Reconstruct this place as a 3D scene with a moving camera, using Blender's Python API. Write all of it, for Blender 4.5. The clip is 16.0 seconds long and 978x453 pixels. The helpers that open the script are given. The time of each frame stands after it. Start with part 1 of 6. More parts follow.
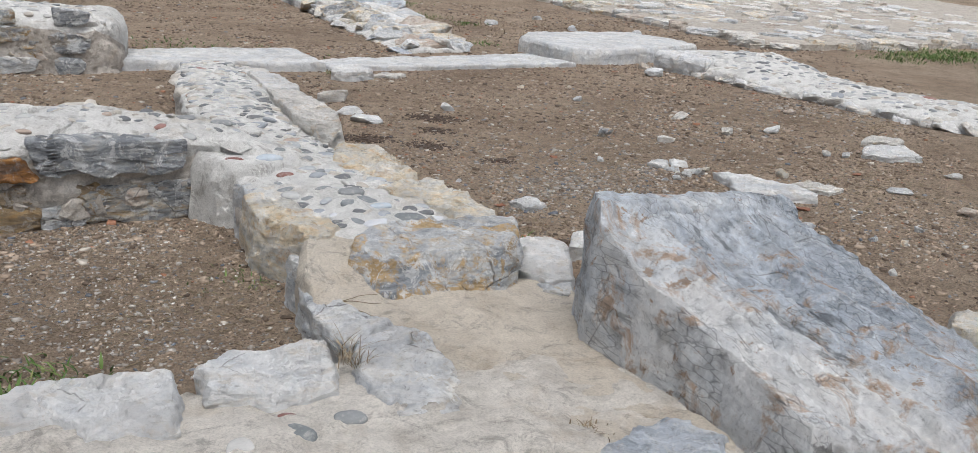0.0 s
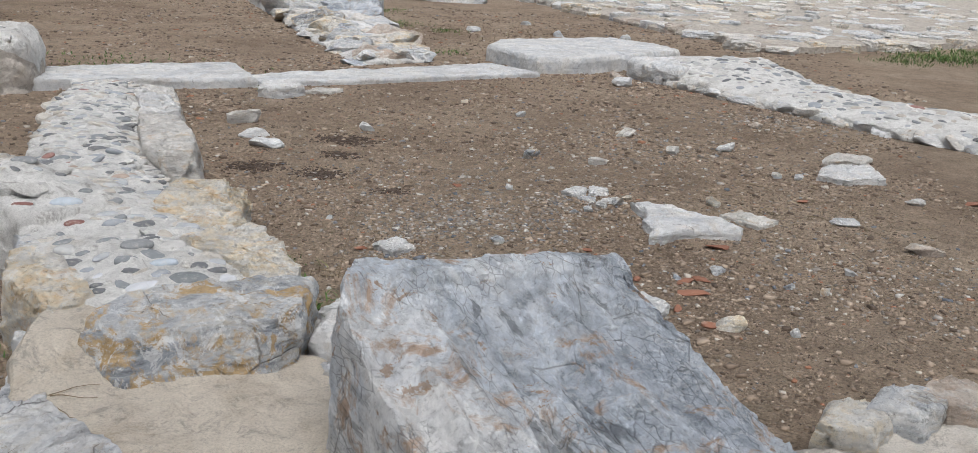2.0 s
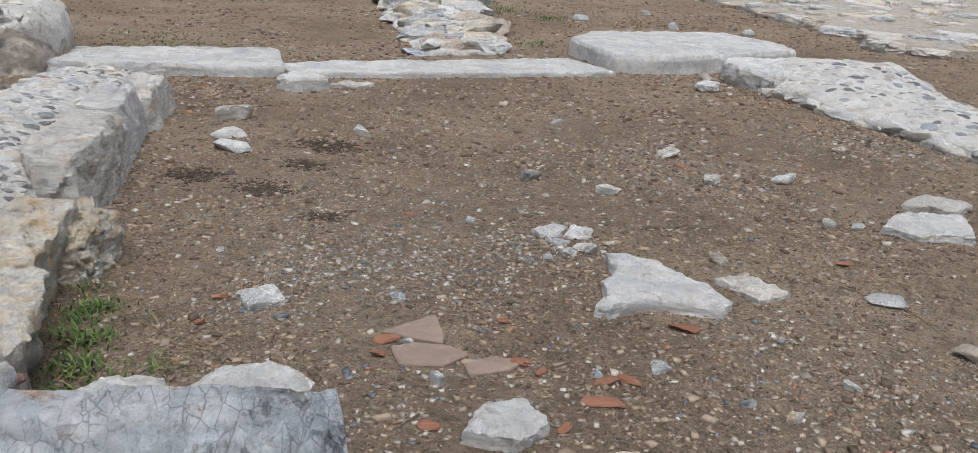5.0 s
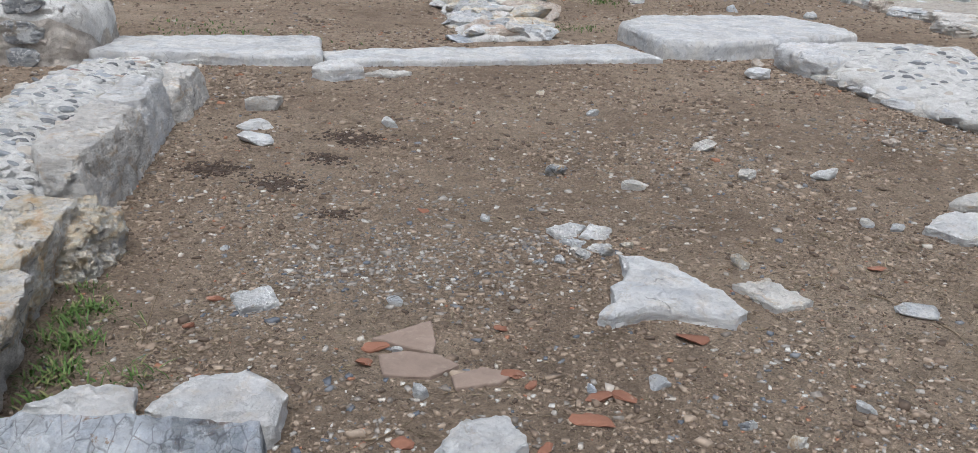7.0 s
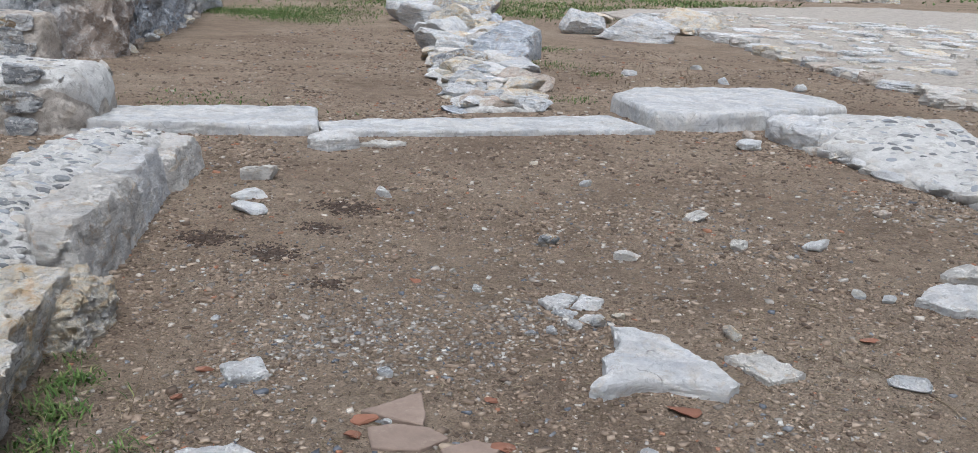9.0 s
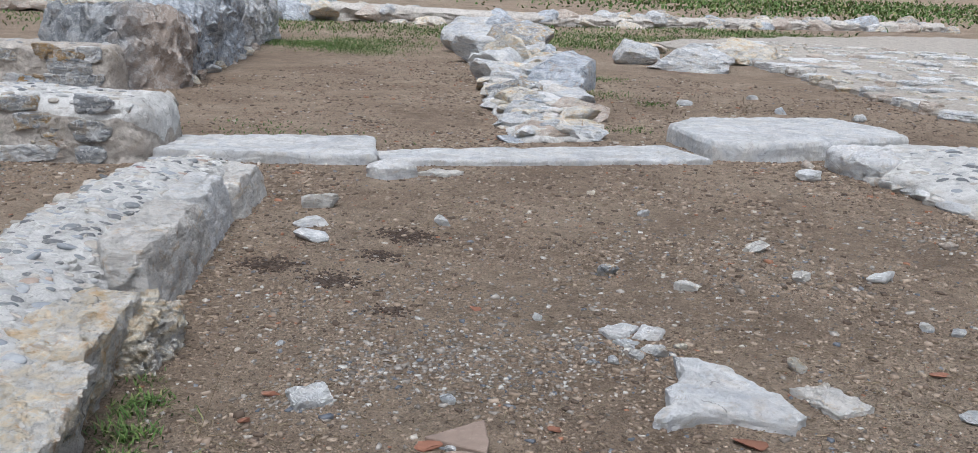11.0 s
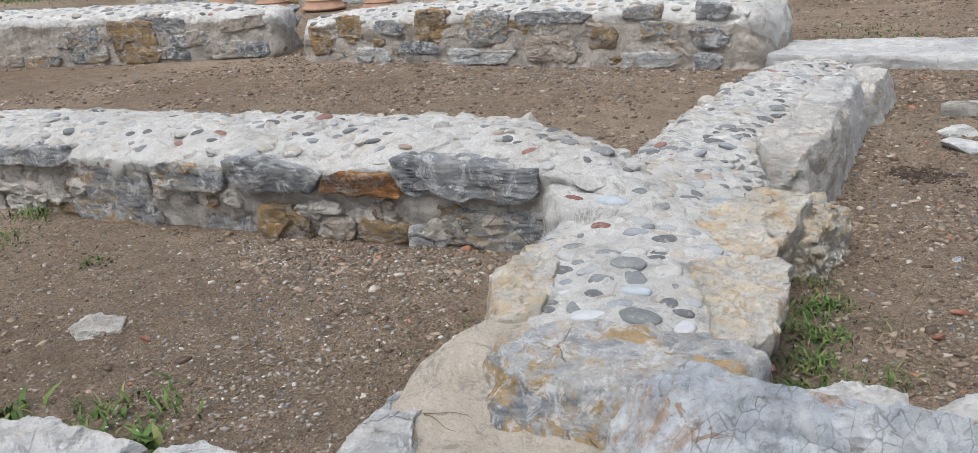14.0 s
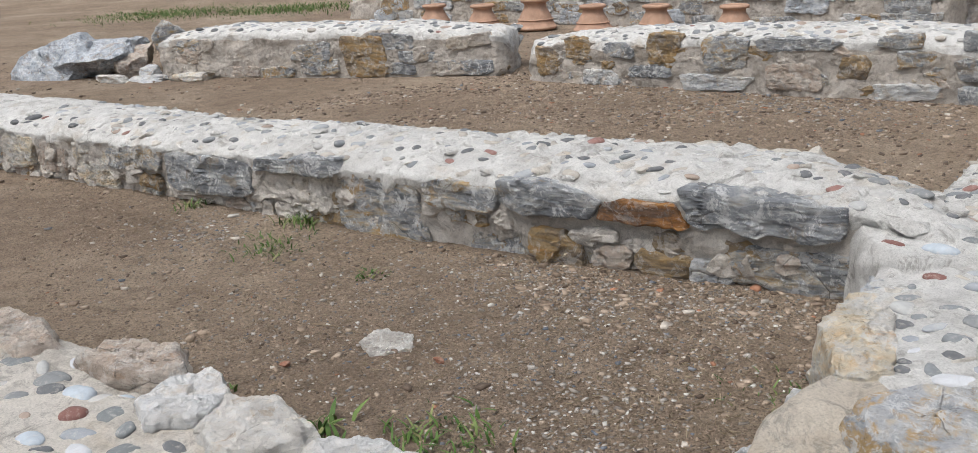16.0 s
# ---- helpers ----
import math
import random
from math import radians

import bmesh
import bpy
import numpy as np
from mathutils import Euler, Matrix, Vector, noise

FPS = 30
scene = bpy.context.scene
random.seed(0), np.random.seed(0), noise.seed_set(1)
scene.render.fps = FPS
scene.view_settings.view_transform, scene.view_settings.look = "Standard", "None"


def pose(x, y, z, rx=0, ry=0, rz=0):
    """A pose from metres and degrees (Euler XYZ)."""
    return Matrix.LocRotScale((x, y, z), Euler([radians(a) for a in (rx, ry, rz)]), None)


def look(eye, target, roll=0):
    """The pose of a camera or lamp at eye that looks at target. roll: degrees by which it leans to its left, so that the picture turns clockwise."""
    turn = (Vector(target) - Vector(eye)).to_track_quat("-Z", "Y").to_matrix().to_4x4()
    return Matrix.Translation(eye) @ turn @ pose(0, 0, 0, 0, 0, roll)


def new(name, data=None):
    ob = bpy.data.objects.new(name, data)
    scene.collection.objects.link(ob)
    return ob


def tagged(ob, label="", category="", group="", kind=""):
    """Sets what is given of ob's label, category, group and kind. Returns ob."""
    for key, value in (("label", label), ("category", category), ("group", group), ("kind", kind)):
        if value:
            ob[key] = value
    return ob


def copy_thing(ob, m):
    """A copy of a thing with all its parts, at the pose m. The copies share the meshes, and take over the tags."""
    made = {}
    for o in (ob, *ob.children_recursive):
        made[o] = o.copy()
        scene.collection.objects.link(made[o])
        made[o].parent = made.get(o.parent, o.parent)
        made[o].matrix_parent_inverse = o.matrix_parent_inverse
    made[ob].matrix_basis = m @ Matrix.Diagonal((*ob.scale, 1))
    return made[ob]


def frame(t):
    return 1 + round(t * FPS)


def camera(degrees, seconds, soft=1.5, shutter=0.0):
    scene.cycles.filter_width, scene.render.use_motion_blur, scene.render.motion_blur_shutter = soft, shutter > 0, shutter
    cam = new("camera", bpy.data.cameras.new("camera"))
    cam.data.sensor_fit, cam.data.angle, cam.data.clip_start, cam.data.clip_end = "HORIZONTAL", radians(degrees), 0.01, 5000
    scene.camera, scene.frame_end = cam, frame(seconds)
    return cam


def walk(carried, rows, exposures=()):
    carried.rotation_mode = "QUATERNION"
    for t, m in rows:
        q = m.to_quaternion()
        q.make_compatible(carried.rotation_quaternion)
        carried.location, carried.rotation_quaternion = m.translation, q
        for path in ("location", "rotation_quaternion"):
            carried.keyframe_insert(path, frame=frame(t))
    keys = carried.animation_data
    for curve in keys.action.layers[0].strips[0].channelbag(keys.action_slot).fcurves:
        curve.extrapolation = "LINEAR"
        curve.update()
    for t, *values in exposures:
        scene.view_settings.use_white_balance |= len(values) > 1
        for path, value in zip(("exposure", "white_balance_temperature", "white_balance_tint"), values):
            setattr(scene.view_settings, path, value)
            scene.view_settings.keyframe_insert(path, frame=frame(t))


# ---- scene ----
cam = camera(53.8, 16.0, soft=0.45)
METRES, EYE, TILT, LEAN, TURN = 4.4, 1.5, 0.0, 0.0, 0.0
ROWS = [
    (0.0, 0.0, 0.0, 0.0, 1.24, -17.07, -4.04),
    (0.5, 0.0303, 0.0527, 0.0008, -0.21, -17.33, -4.32),
    (1.0, 0.0607, 0.1068, 0.0157, -0.42, -17.28, -4.06),
    (1.5, 0.1261, 0.1416, 0.0132, 2.01, -17.21, -3.35),
    (2.0, 0.1946, 0.1733, 0.0109, 3.4, -17.06, -2.92),
    (2.5, 0.2348, 0.2278, 0.008, 3.17, -17.45, -3.13),
    (3.0, 0.2565, 0.2996, 0.0126, 3.0, -18.24, -3.21),
    (3.5, 0.2836, 0.3493, 0.0137, 9.58, -18.32, -3.12),
    (4.0, 0.3429, 0.3911, 0.0211, 13.24, -18.01, -3.67),
    (4.5, 0.3846, 0.4271, 0.0166, 13.4, -18.23, -3.62),
    (7.0, 0.4617, 0.5089, 0.0263, 18.13, -19.95, -2.52),
    (7.5, 0.4618, 0.5134, 0.0295, 17.98, -18.1, -2.62),
    (8.0, 0.461, 0.5126, 0.0285, 18.04, -17.02, -2.68),
    (8.5, 0.4645, 0.5096, 0.0304, 17.97, -16.34, -2.75),
    (9.0, 0.4654, 0.509, 0.0294, 17.94, -15.9, -2.79),
    (11.5, 0.447, 0.4936, 0.0289, 23.65, -14.09, -1.8),
    (12.0, 0.4261, 0.4852, 0.0235, 31.35, -16.39, 0.33),
    (12.5, 0.4087, 0.4777, 0.0202, 36.03, -17.35, 1.74),
    (13.0, 0.3888, 0.4634, 0.0191, 41.42, -17.94, 3.33),
    (13.5, 0.3683, 0.4541, 0.0153, 47.3, -18.77, 4.15),
    (14.0, 0.3491, 0.4461, 0.0133, 51.91, -19.08, 3.52),
    (14.5, 0.3184, 0.4298, 0.0133, 55.52, -19.22, 3.06),
    (15.0, 0.2882, 0.4101, 0.0184, 58.01, -18.76, 3.41),
    (15.5, 0.2612, 0.3822, 0.02, 60.7, -17.32, 2.89),
    (16.0, 0.2514, 0.3684, 0.0176, 62.25, -17.29, 3.18),
]
walk(cam, [(t, pose(0, 0, EYE, TILT, LEAN, TURN) @ pose(METRES * x, METRES * y, METRES * z, 90 + pitch, roll, yaw)) for t, x, y, z, yaw, pitch, roll in ROWS],
     exposures=[(0.0, -0.06, 6200, 10), (2.0, -0.13, 6230, 10), (4.5, -0.17, 6230, 10), (7.0, -0.08, 5960, 10), (11.5, -0.07, 5850, 10), (13.5, -0.01, 6080, 10), (16.0, 0.05, 6300, 10)])

# ---- light: a bright overcast sky, with a wide weak sun behind thin cloud ----
SUN_UP, SUN_TURN = radians(67), radians(165)
world = bpy.data.worlds.new("overcast")
scene.world = world
world.use_nodes = True
wn = world.node_tree
sky = wn.nodes.new("ShaderNodeTexSky")
sky.sky_type = "NISHITA"
sky.sun_disc = False
sky.sun_elevation, sky.sun_rotation = SUN_UP, SUN_TURN
sky.air_density, sky.dust_density, sky.ozone_density = 1.0, 6.0, 0.6
grey = wn.nodes.new("ShaderNodeHueSaturation")
grey.inputs["Saturation"].default_value = 0.45
wn.links.new(sky.outputs[0], grey.inputs["Color"])
wn.links.new(grey.outputs[0], wn.nodes["Background"].inputs["Color"])
wn.nodes["Background"].inputs["Strength"].default_value = 0.132
sun = new("sun", bpy.data.lights.new("sun", "SUN"))
sun.data.energy, sun.data.angle, sun.data.color = 1.8, radians(50), (1.0, 0.965, 0.915)
sun.matrix_world = look((math.sin(SUN_TURN) * 20, math.cos(SUN_TURN) * 20, 20 * math.tan(SUN_UP)), (0, 0, 0))


# ---- materials ----
class Nodes:
    """Shorthand for building one node material in world-space metres."""

    def __init__(self, name, roughness=0.9):
        self.mat = bpy.data.materials.new(name)
        self.mat.use_nodes = True
        self.tree = self.mat.node_tree
        self.bsdf = self.tree.nodes["Principled BSDF"]
        self.bsdf.inputs["Roughness"].default_value = roughness
        self.bsdf.inputs["Specular IOR Level"].default_value = 0.25
        geo = self.tree.nodes.new("ShaderNodeNewGeometry")
        info = self.tree.nodes.new("ShaderNodeObjectInfo")
        self.random, self.island = info.outputs["Random"], geo.outputs["Random Per Island"]
        jump = self.tree.nodes.new("ShaderNodeVectorMath")
        jump.operation = "MULTIPLY_ADD"
        spread = self.tree.nodes.new("ShaderNodeCombineXYZ")
        for k in range(3):
            self.tree.links.new(self.random, spread.inputs[k])
        self.tree.links.new(spread.outputs[0], jump.inputs[0])
        jump.inputs[1].default_value = (3.1, 7.7, 5.3)
        self.tree.links.new(geo.outputs["Position"], jump.inputs[2])
        self.place, self.world_place = jump.outputs[0], geo.outputs["Position"]

    def noise(self, scale, detail=6, rough=0.6, warp=0.0, stretch=(1, 1, 1), world=False, grain=None):
        n = self.tree.nodes.new("ShaderNodeTexNoise")
        n.inputs["Scale"].default_value, n.inputs["Detail"].default_value = scale, detail
        n.inputs["Roughness"].default_value, n.inputs["Distortion"].default_value = rough, warp
        m = self.tree.nodes.new("ShaderNodeMapping")
        m.inputs["Scale"].default_value = stretch
        m.inputs["Rotation"].default_value = (0.3, 0.5, 0.4) if stretch != (1, 1, 1) else (0, 0, 0)
        if grain:
            m.vector_type = "TEXTURE"
            m.inputs["Rotation"].default_value, m.inputs["Scale"].default_value = (0, 0, radians(grain[0])), (grain[1], 1, 1)
        self.tree.links.new(self.world_place if world else self.place, m.inputs[0])
        self.tree.links.new(m.outputs[0], n.inputs["Vector"])
        return n.outputs["Fac"]

    def cells(self, scale, feature="F1", out="Distance", jitter=1.0):
        n = self.tree.nodes.new("ShaderNodeTexVoronoi")
        n.feature = feature
        n.inputs["Scale"].default_value, n.inputs["Randomness"].default_value = scale, jitter
        self.tree.links.new(self.place, n.inputs["Vector"])
        return n.outputs[out]

    def facets(self, scale, stretch=(1, 1, 1)):
        """Flat broken faces, each tilted its own way: their height in metres and a random tone for each."""
        m = self.tree.nodes.new("ShaderNodeMapping")
        m.inputs["Scale"].default_value = stretch
        m.inputs["Rotation"].default_value = (0.2, 0.4, 0.9)
        self.tree.links.new(self.place, m.inputs[0])
        shake = self.tree.nodes.new("ShaderNodeTexNoise")
        shake.inputs["Scale"].default_value, shake.inputs["Detail"].default_value = scale * 1.3, 3
        self.tree.links.new(m.outputs[0], shake.inputs["Vector"])
        bent = self.tree.nodes.new("ShaderNodeVectorMath")
        bent.operation = "MULTIPLY_ADD"
        self.tree.links.new(shake.outputs["Color"], bent.inputs[0])
        bent.inputs[1].default_value = (0.5 / scale, 0.5 / scale, 0.5 / scale)
        self.tree.links.new(m.outputs[0], bent.inputs[2])
        cell = self.tree.nodes.new("ShaderNodeTexVoronoi")
        cell.inputs["Scale"].default_value = scale
        self.tree.links.new(bent.outputs[0], cell.inputs["Vector"])
        away, tilt, dot = [self.tree.nodes.new("ShaderNodeVectorMath") for _ in range(3)]
        away.operation, tilt.operation, dot.operation = "SUBTRACT", "SUBTRACT", "DOT_PRODUCT"
        self.tree.links.new(bent.outputs[0], away.inputs[0])
        self.tree.links.new(cell.outputs["Position"], away.inputs[1])
        self.tree.links.new(cell.outputs["Color"], tilt.inputs[0])
        tilt.inputs[1].default_value = (0.5, 0.5, 0.5)
        self.tree.links.new(away.outputs[0], dot.inputs[0])
        self.tree.links.new(tilt.outputs[0], dot.inputs[1])
        return dot.outputs["Value"], cell.outputs["Color"]

    def ramp(self, fac, stops, mode="LINEAR"):
        r = self.tree.nodes.new("ShaderNodeValToRGB")
        r.color_ramp.interpolation = mode
        while len(r.color_ramp.elements) < len(stops):
            r.color_ramp.elements.new(0.5)
        for e, (at, c) in zip(r.color_ramp.elements, stops):
            e.position = at
            e.color = (c, c, c, 1) if isinstance(c, (int, float)) else (*c, 1)
        self.tree.links.new(fac, r.inputs["Fac"])
        return r.outputs["Color"]

    def mix(self, fac, a, b, mode="MIX"):
        m = self.tree.nodes.new("ShaderNodeMix")
        m.data_type, m.blend_type = "RGBA", mode
        for value, socket in ((fac, m.inputs["Factor"]), (a, m.inputs["A"]), (b, m.inputs["B"])):
            if isinstance(value, tuple):
                socket.default_value = (*value, 1)
            elif isinstance(value, (int, float)):
                socket.default_value = value
            else:
                self.tree.links.new(value, socket)
        return m.outputs["Result"]

    def math(self, op, a, b):
        m = self.tree.nodes.new("ShaderNodeMath")
        m.operation = op
        for value, socket in ((a, m.inputs[0]), (b, m.inputs[1])):
            if isinstance(value, (int, float)):
                socket.default_value = value
            else:
                self.tree.links.new(value, socket)
        return m.outputs[0]

    def done(self, colour, *bumps):
        self.tree.links.new(colour, self.bsdf.inputs["Base Color"])
        last = None
        for height, distance, strength in bumps:
            b = self.tree.nodes.new("ShaderNodeBump")
            b.inputs["Distance"].default_value, b.inputs["Strength"].default_value = distance, strength
            self.tree.links.new(height, b.inputs["Height"])
            if last:
                self.tree.links.new(last, b.inputs["Normal"])
            last = b.outputs[0]
        if last:
            self.tree.links.new(last, self.bsdf.inputs["Normal"])
        return self.mat


def earth_material():
    n = Nodes("trodden_earth", 0.95)
    broad = n.noise(0.55, 6, 0.65, 0.4, world=True)
    soil = n.ramp(broad, [(0.3, (0.26, 0.193, 0.138)), (0.5, (0.355, 0.273, 0.2)), (0.68, (0.45, 0.36, 0.27))])
    mottled = n.noise(7, 7, 0.7, 0.5)
    soil = n.mix(0.75, soil, n.ramp(mottled, [(0.3, 0.62), (0.5, 1.0), (0.72, 1.3)]), "MULTIPLY")
    fine = n.noise(55, 9, 0.8)
    # Dark grains; the small shadows between gravel are painted in as well.
    soil = n.mix(0.9, soil, n.ramp(fine, [(0.33, 0.22), (0.45, 0.88), (0.58, 1.15), (0.72, 2.0)]), "MULTIPLY")
    grit = n.cells(95, out="Color")
    pale = n.ramp(grit, [(0.0, (0.09, 0.065, 0.048)), (0.5, (0.17, 0.13, 0.1)), (0.8, (0.34, 0.29, 0.24)), (0.95, (0.55, 0.51, 0.46))])
    patches = n.ramp(n.noise(1.6, 5, 0.75, 0.6), [(0.4, 0.15), (0.62, 1.0)])
    shape = n.ramp(n.cells(95), [(0.22, 1.0), (0.42, 0.0)])
    soil = n.mix(n.math("MULTIPLY", n.math("MULTIPLY", patches, shape), 0.9), soil, pale)
    crumbs = n.ramp(n.cells(42), [(0.16, 1.0), (0.34, 0.0)])
    where = n.ramp(n.noise(2.3, 5, 0.7, 0.5), [(0.4, 0.0), (0.58, 0.85)])
    crumb = n.math("MULTIPLY", crumbs, where)
    soil = n.mix(n.math("MULTIPLY", crumb, 0.75), soil, n.ramp(n.cells(42, out="Color"), [(0.0, (0.085, 0.064, 0.05)), (0.6, (0.15, 0.118, 0.093)), (0.95, (0.36, 0.32, 0.275))]))
    moss = n.ramp(n.noise(0.9, 6, 0.7, 0.5, world=True), [(0.58, 0.0), (0.74, 0.5)])
    soil = n.mix(n.math("MULTIPLY", moss, n.ramp(fine, [(0.45, 0.0), (0.6, 1.0)])), soil, (0.13, 0.135, 0.065))
    return n.done(soil, (mottled, 0.06, 0.7), (crumb, 0.022, 0.9), (fine, 0.03, 1.0), (shape, 0.01, 0.8))


def mortar_material(name="lime_mortar", dark=(0.52, 0.51, 0.485), light=(0.69, 0.685, 0.66), lumps=0.6):
    n = Nodes(name, 0.95)
    base = n.ramp(n.noise(4.0, 8, 0.72, 0.6), [(0.3, dark), (0.5, light), (0.75, tuple(min(c * 1.13, 0.78) for c in light))])
    sand = n.noise(130, 5, 0.8)
    base = n.mix(0.75, base, n.ramp(sand, [(0.3, 0.55), (0.5, 1.0), (0.75, 1.25)]), "MULTIPLY")
    grime = n.noise(9, 9, 0.8, 0.9)
    base = n.mix(n.ramp(grime, [(0.53, 0.0), (0.62, 0.6)]), base, (0.24, 0.225, 0.2))
    base = n.mix(n.ramp(n.noise(2.6, 6, 0.7, 0.4), [(0.55, 0.0), (0.72, 0.5)]), base, (0.46, 0.37, 0.255))
    chips = n.cells(26, "SMOOTH_F1")
    pale = n.ramp(n.cells(26, out="Color"), [(0.0, 0.78), (0.6, 1.0), (1.0, 1.14)])
    base = n.mix(lumps * 0.7, base, pale, "MULTIPLY")
    return n.done(base, (n.noise(12, 9, 0.75, 0.3), 0.05, 0.7), (chips, -0.02 * lumps, 0.6), (n.facets(17)[0], 0.9, 0.6), (sand, 0.006, 1.0))


def stone_material(name, stops, stain=(0.5, 0.3, 0.13), stained=0.4, vein=0.5, stretch=(1, 1, 3.5), rough=0.85, change=None, grain=None, cover=0.56, split=0.6, dirty=0.8):
    n = Nodes(name, rough)
    big = n.noise(3.4, 10, 0.7, 0.9, stretch, grain=grain)
    stops = [(0.5 + (at - 0.5) * 0.62, c) for at, c in stops]
    base = n.ramp(big, stops)
    if change:
        (ax, ay, az, at, width), colours = change
        d = n.tree.nodes.new("ShaderNodeVectorMath")
        d.operation = "DOT_PRODUCT"
        n.tree.links.new(n.world_place, d.inputs[0])
        d.inputs[1].default_value = (ax, ay, az)
        wavy = n.math("ADD", d.outputs["Value"], n.math("MULTIPLY", n.math("SUBTRACT", n.noise(4, 6, 0.7, 0.5), 0.5), 0.9))
        where = n.ramp(n.math("DIVIDE", n.math("SUBTRACT", wavy, at), width), [(0.0, 1.0), (1.0, 0.0)])
        base = n.mix(where, base, n.ramp(big, colours))
    blotch = n.ramp(n.noise(5.2, 8, 0.72, 0.8), [(cover, 0.0), (cover + 0.08, stained)])
    base = n.mix(blotch, base, stain)
    lichen = n.ramp(n.noise(13, 10, 0.78, 0.7), [(0.52, 0.0), (0.545, vein)])
    base = n.mix(lichen, base, (0.72, 0.73, 0.725))
    rusty = n.math("MULTIPLY", n.ramp(n.noise(8, 9, 0.75, 0.6), [(0.6, 0.0), (0.63, 1.0)]), stained)
    base = n.mix(rusty, base, tuple(c * 0.8 for c in stain))
    broad, tone = n.facets(6.5, stretch)
    small, small_tone = n.facets(21, stretch)
    base = n.mix(0.7, base, n.ramp(tone, [(0.1, 0.84), (0.9, 1.14)]), "MULTIPLY")
    base = n.mix(0.6, base, n.ramp(small_tone, [(0.1, 0.84), (0.9, 1.14)]), "MULTIPLY")
    dirt = n.ramp(n.noise(34, 10, 0.85, 0.4), [(0.34, 0.3), (0.42, 0.78), (0.47, 1.0), (0.56, 1.06), (0.64, 1.3)])
    base = n.mix(dirty, base, dirt, "MULTIPLY")
    edge = n.cells(4.2, "DISTANCE_TO_EDGE")
    breaks = n.ramp(n.noise(3.1, 5, 0.6, 0.5), [(0.55, 0.0), (0.6, 1.0)])
    cracks = n.math("MULTIPLY", n.ramp(edge, [(0.004, 1.0), (0.013, 0.0)]), breaks)
    hair = n.math("MULTIPLY", n.ramp(n.noise(6, 4, 0.55, 0.8, stretch, grain=grain), [(0.495, 0.0), (0.499, 0.7), (0.501, 0.7), (0.505, 0.0)]), n.ramp(n.noise(2.7, 3, 0.5), [(0.56, 0.0), (0.6, 1.0)]))
    cut = n.math("MAXIMUM", cracks, hair)
    base = n.mix(n.math("MULTIPLY", cut, split), base, (0.1, 0.088, 0.075))
    if grain:
        lines = n.noise(17, 5, 0.65, 0.35, grain=(grain[0], 5.5))
        lie = n.tree.nodes.new("ShaderNodeMapping")
        lie.vector_type = "TEXTURE"
        lie.inputs["Rotation"].default_value, lie.inputs["Scale"].default_value = (0, 0, radians(grain[0] - 8)), (4.5, 1, 1)
        n.tree.links.new(n.place, lie.inputs[0])
        web = n.tree.nodes.new("ShaderNodeTexVoronoi")
        web.feature = "DISTANCE_TO_EDGE"
        web.inputs["Scale"].default_value = 34
        n.tree.links.new(lie.outputs[0], web.inputs["Vector"])
        crackle = n.math("MULTIPLY", n.ramp(web.outputs["Distance"], [(0.01, 1.0), (0.05, 0.0)]), n.ramp(n.noise(4.5, 5, 0.65, 0.6), [(0.47, 0.0), (0.56, 1.0)]))
        base = n.mix(n.math("MULTIPLY", crackle, 0.45), base, (0.1, 0.105, 0.115))
        cut = n.math("MAXIMUM", cut, crackle)
        base = n.mix(n.ramp(n.noise(3.0, 4, 0.6), [(0.46, 0.0), (0.58, 0.8)]), base, n.mix(1.0, base, n.ramp(lines, [(0.4, 0.4), (0.45, 0.95), (0.6, 1.15)]), "MULTIPLY"))
    return n.done(base, (n.noise(6.5, 10, 0.75, 0.5, stretch), 0.07, 0.7), (broad, 0.8, 0.55), (small, 0.7, 0.55), (n.noise(30, 8, 0.8, 0.3, stretch), 0.02, 0.8), (n.noise(90, 5, 0.75), 0.008, 0.8), (cut, -0.014, split))


def pebble_material(name, stops, mode="CONSTANT", island=False, dusty=0.5):
    n = Nodes(name, 0.62)
    base = n.ramp(n.island if island else n.random, stops, mode)
    base = n.mix(0.55, base, n.ramp(n.noise(24, 6, 0.7, 0.6), [(0.3, 0.65), (0.55, 1.0), (0.75, 1.3)]), "MULTIPLY")
    dust = n.ramp(n.noise(40, 6, 0.75), [(0.52, 0.0), (0.7, dusty)])
    base = n.mix(dust, base, (0.55, 0.52, 0.47) if dusty > 0.4 else (0.28, 0.23, 0.185))
    return n.done(base, (n.noise(60, 6, 0.7), 0.004, 0.5))


def clay_material(name, colour):
    n = Nodes(name, 0.85)
    dark, light = tuple(c * 0.72 for c in colour), tuple(min(1, c * 1.25) for c in colour)
    base = n.ramp(n.noise(6, 6, 0.65, 0.4), [(0.3, dark), (0.55, colour), (0.75, light)])
    base = n.mix(n.ramp(n.noise(14, 7, 0.75), [(0.55, 0.0), (0.7, 0.55)]), base, (0.42, 0.35, 0.28))
    return n.done(base, (n.noise(90, 5, 0.7), 0.003, 0.6))


def leaf_material(name, stops):
    n = Nodes(name, 0.6)
    base = n.ramp(n.island, stops)
    base = n.mix(0.5, base, n.ramp(n.noise(30, 3, 0.6), [(0.3, 0.7), (0.7, 1.25)]), "MULTIPLY")
    return n.done(base)


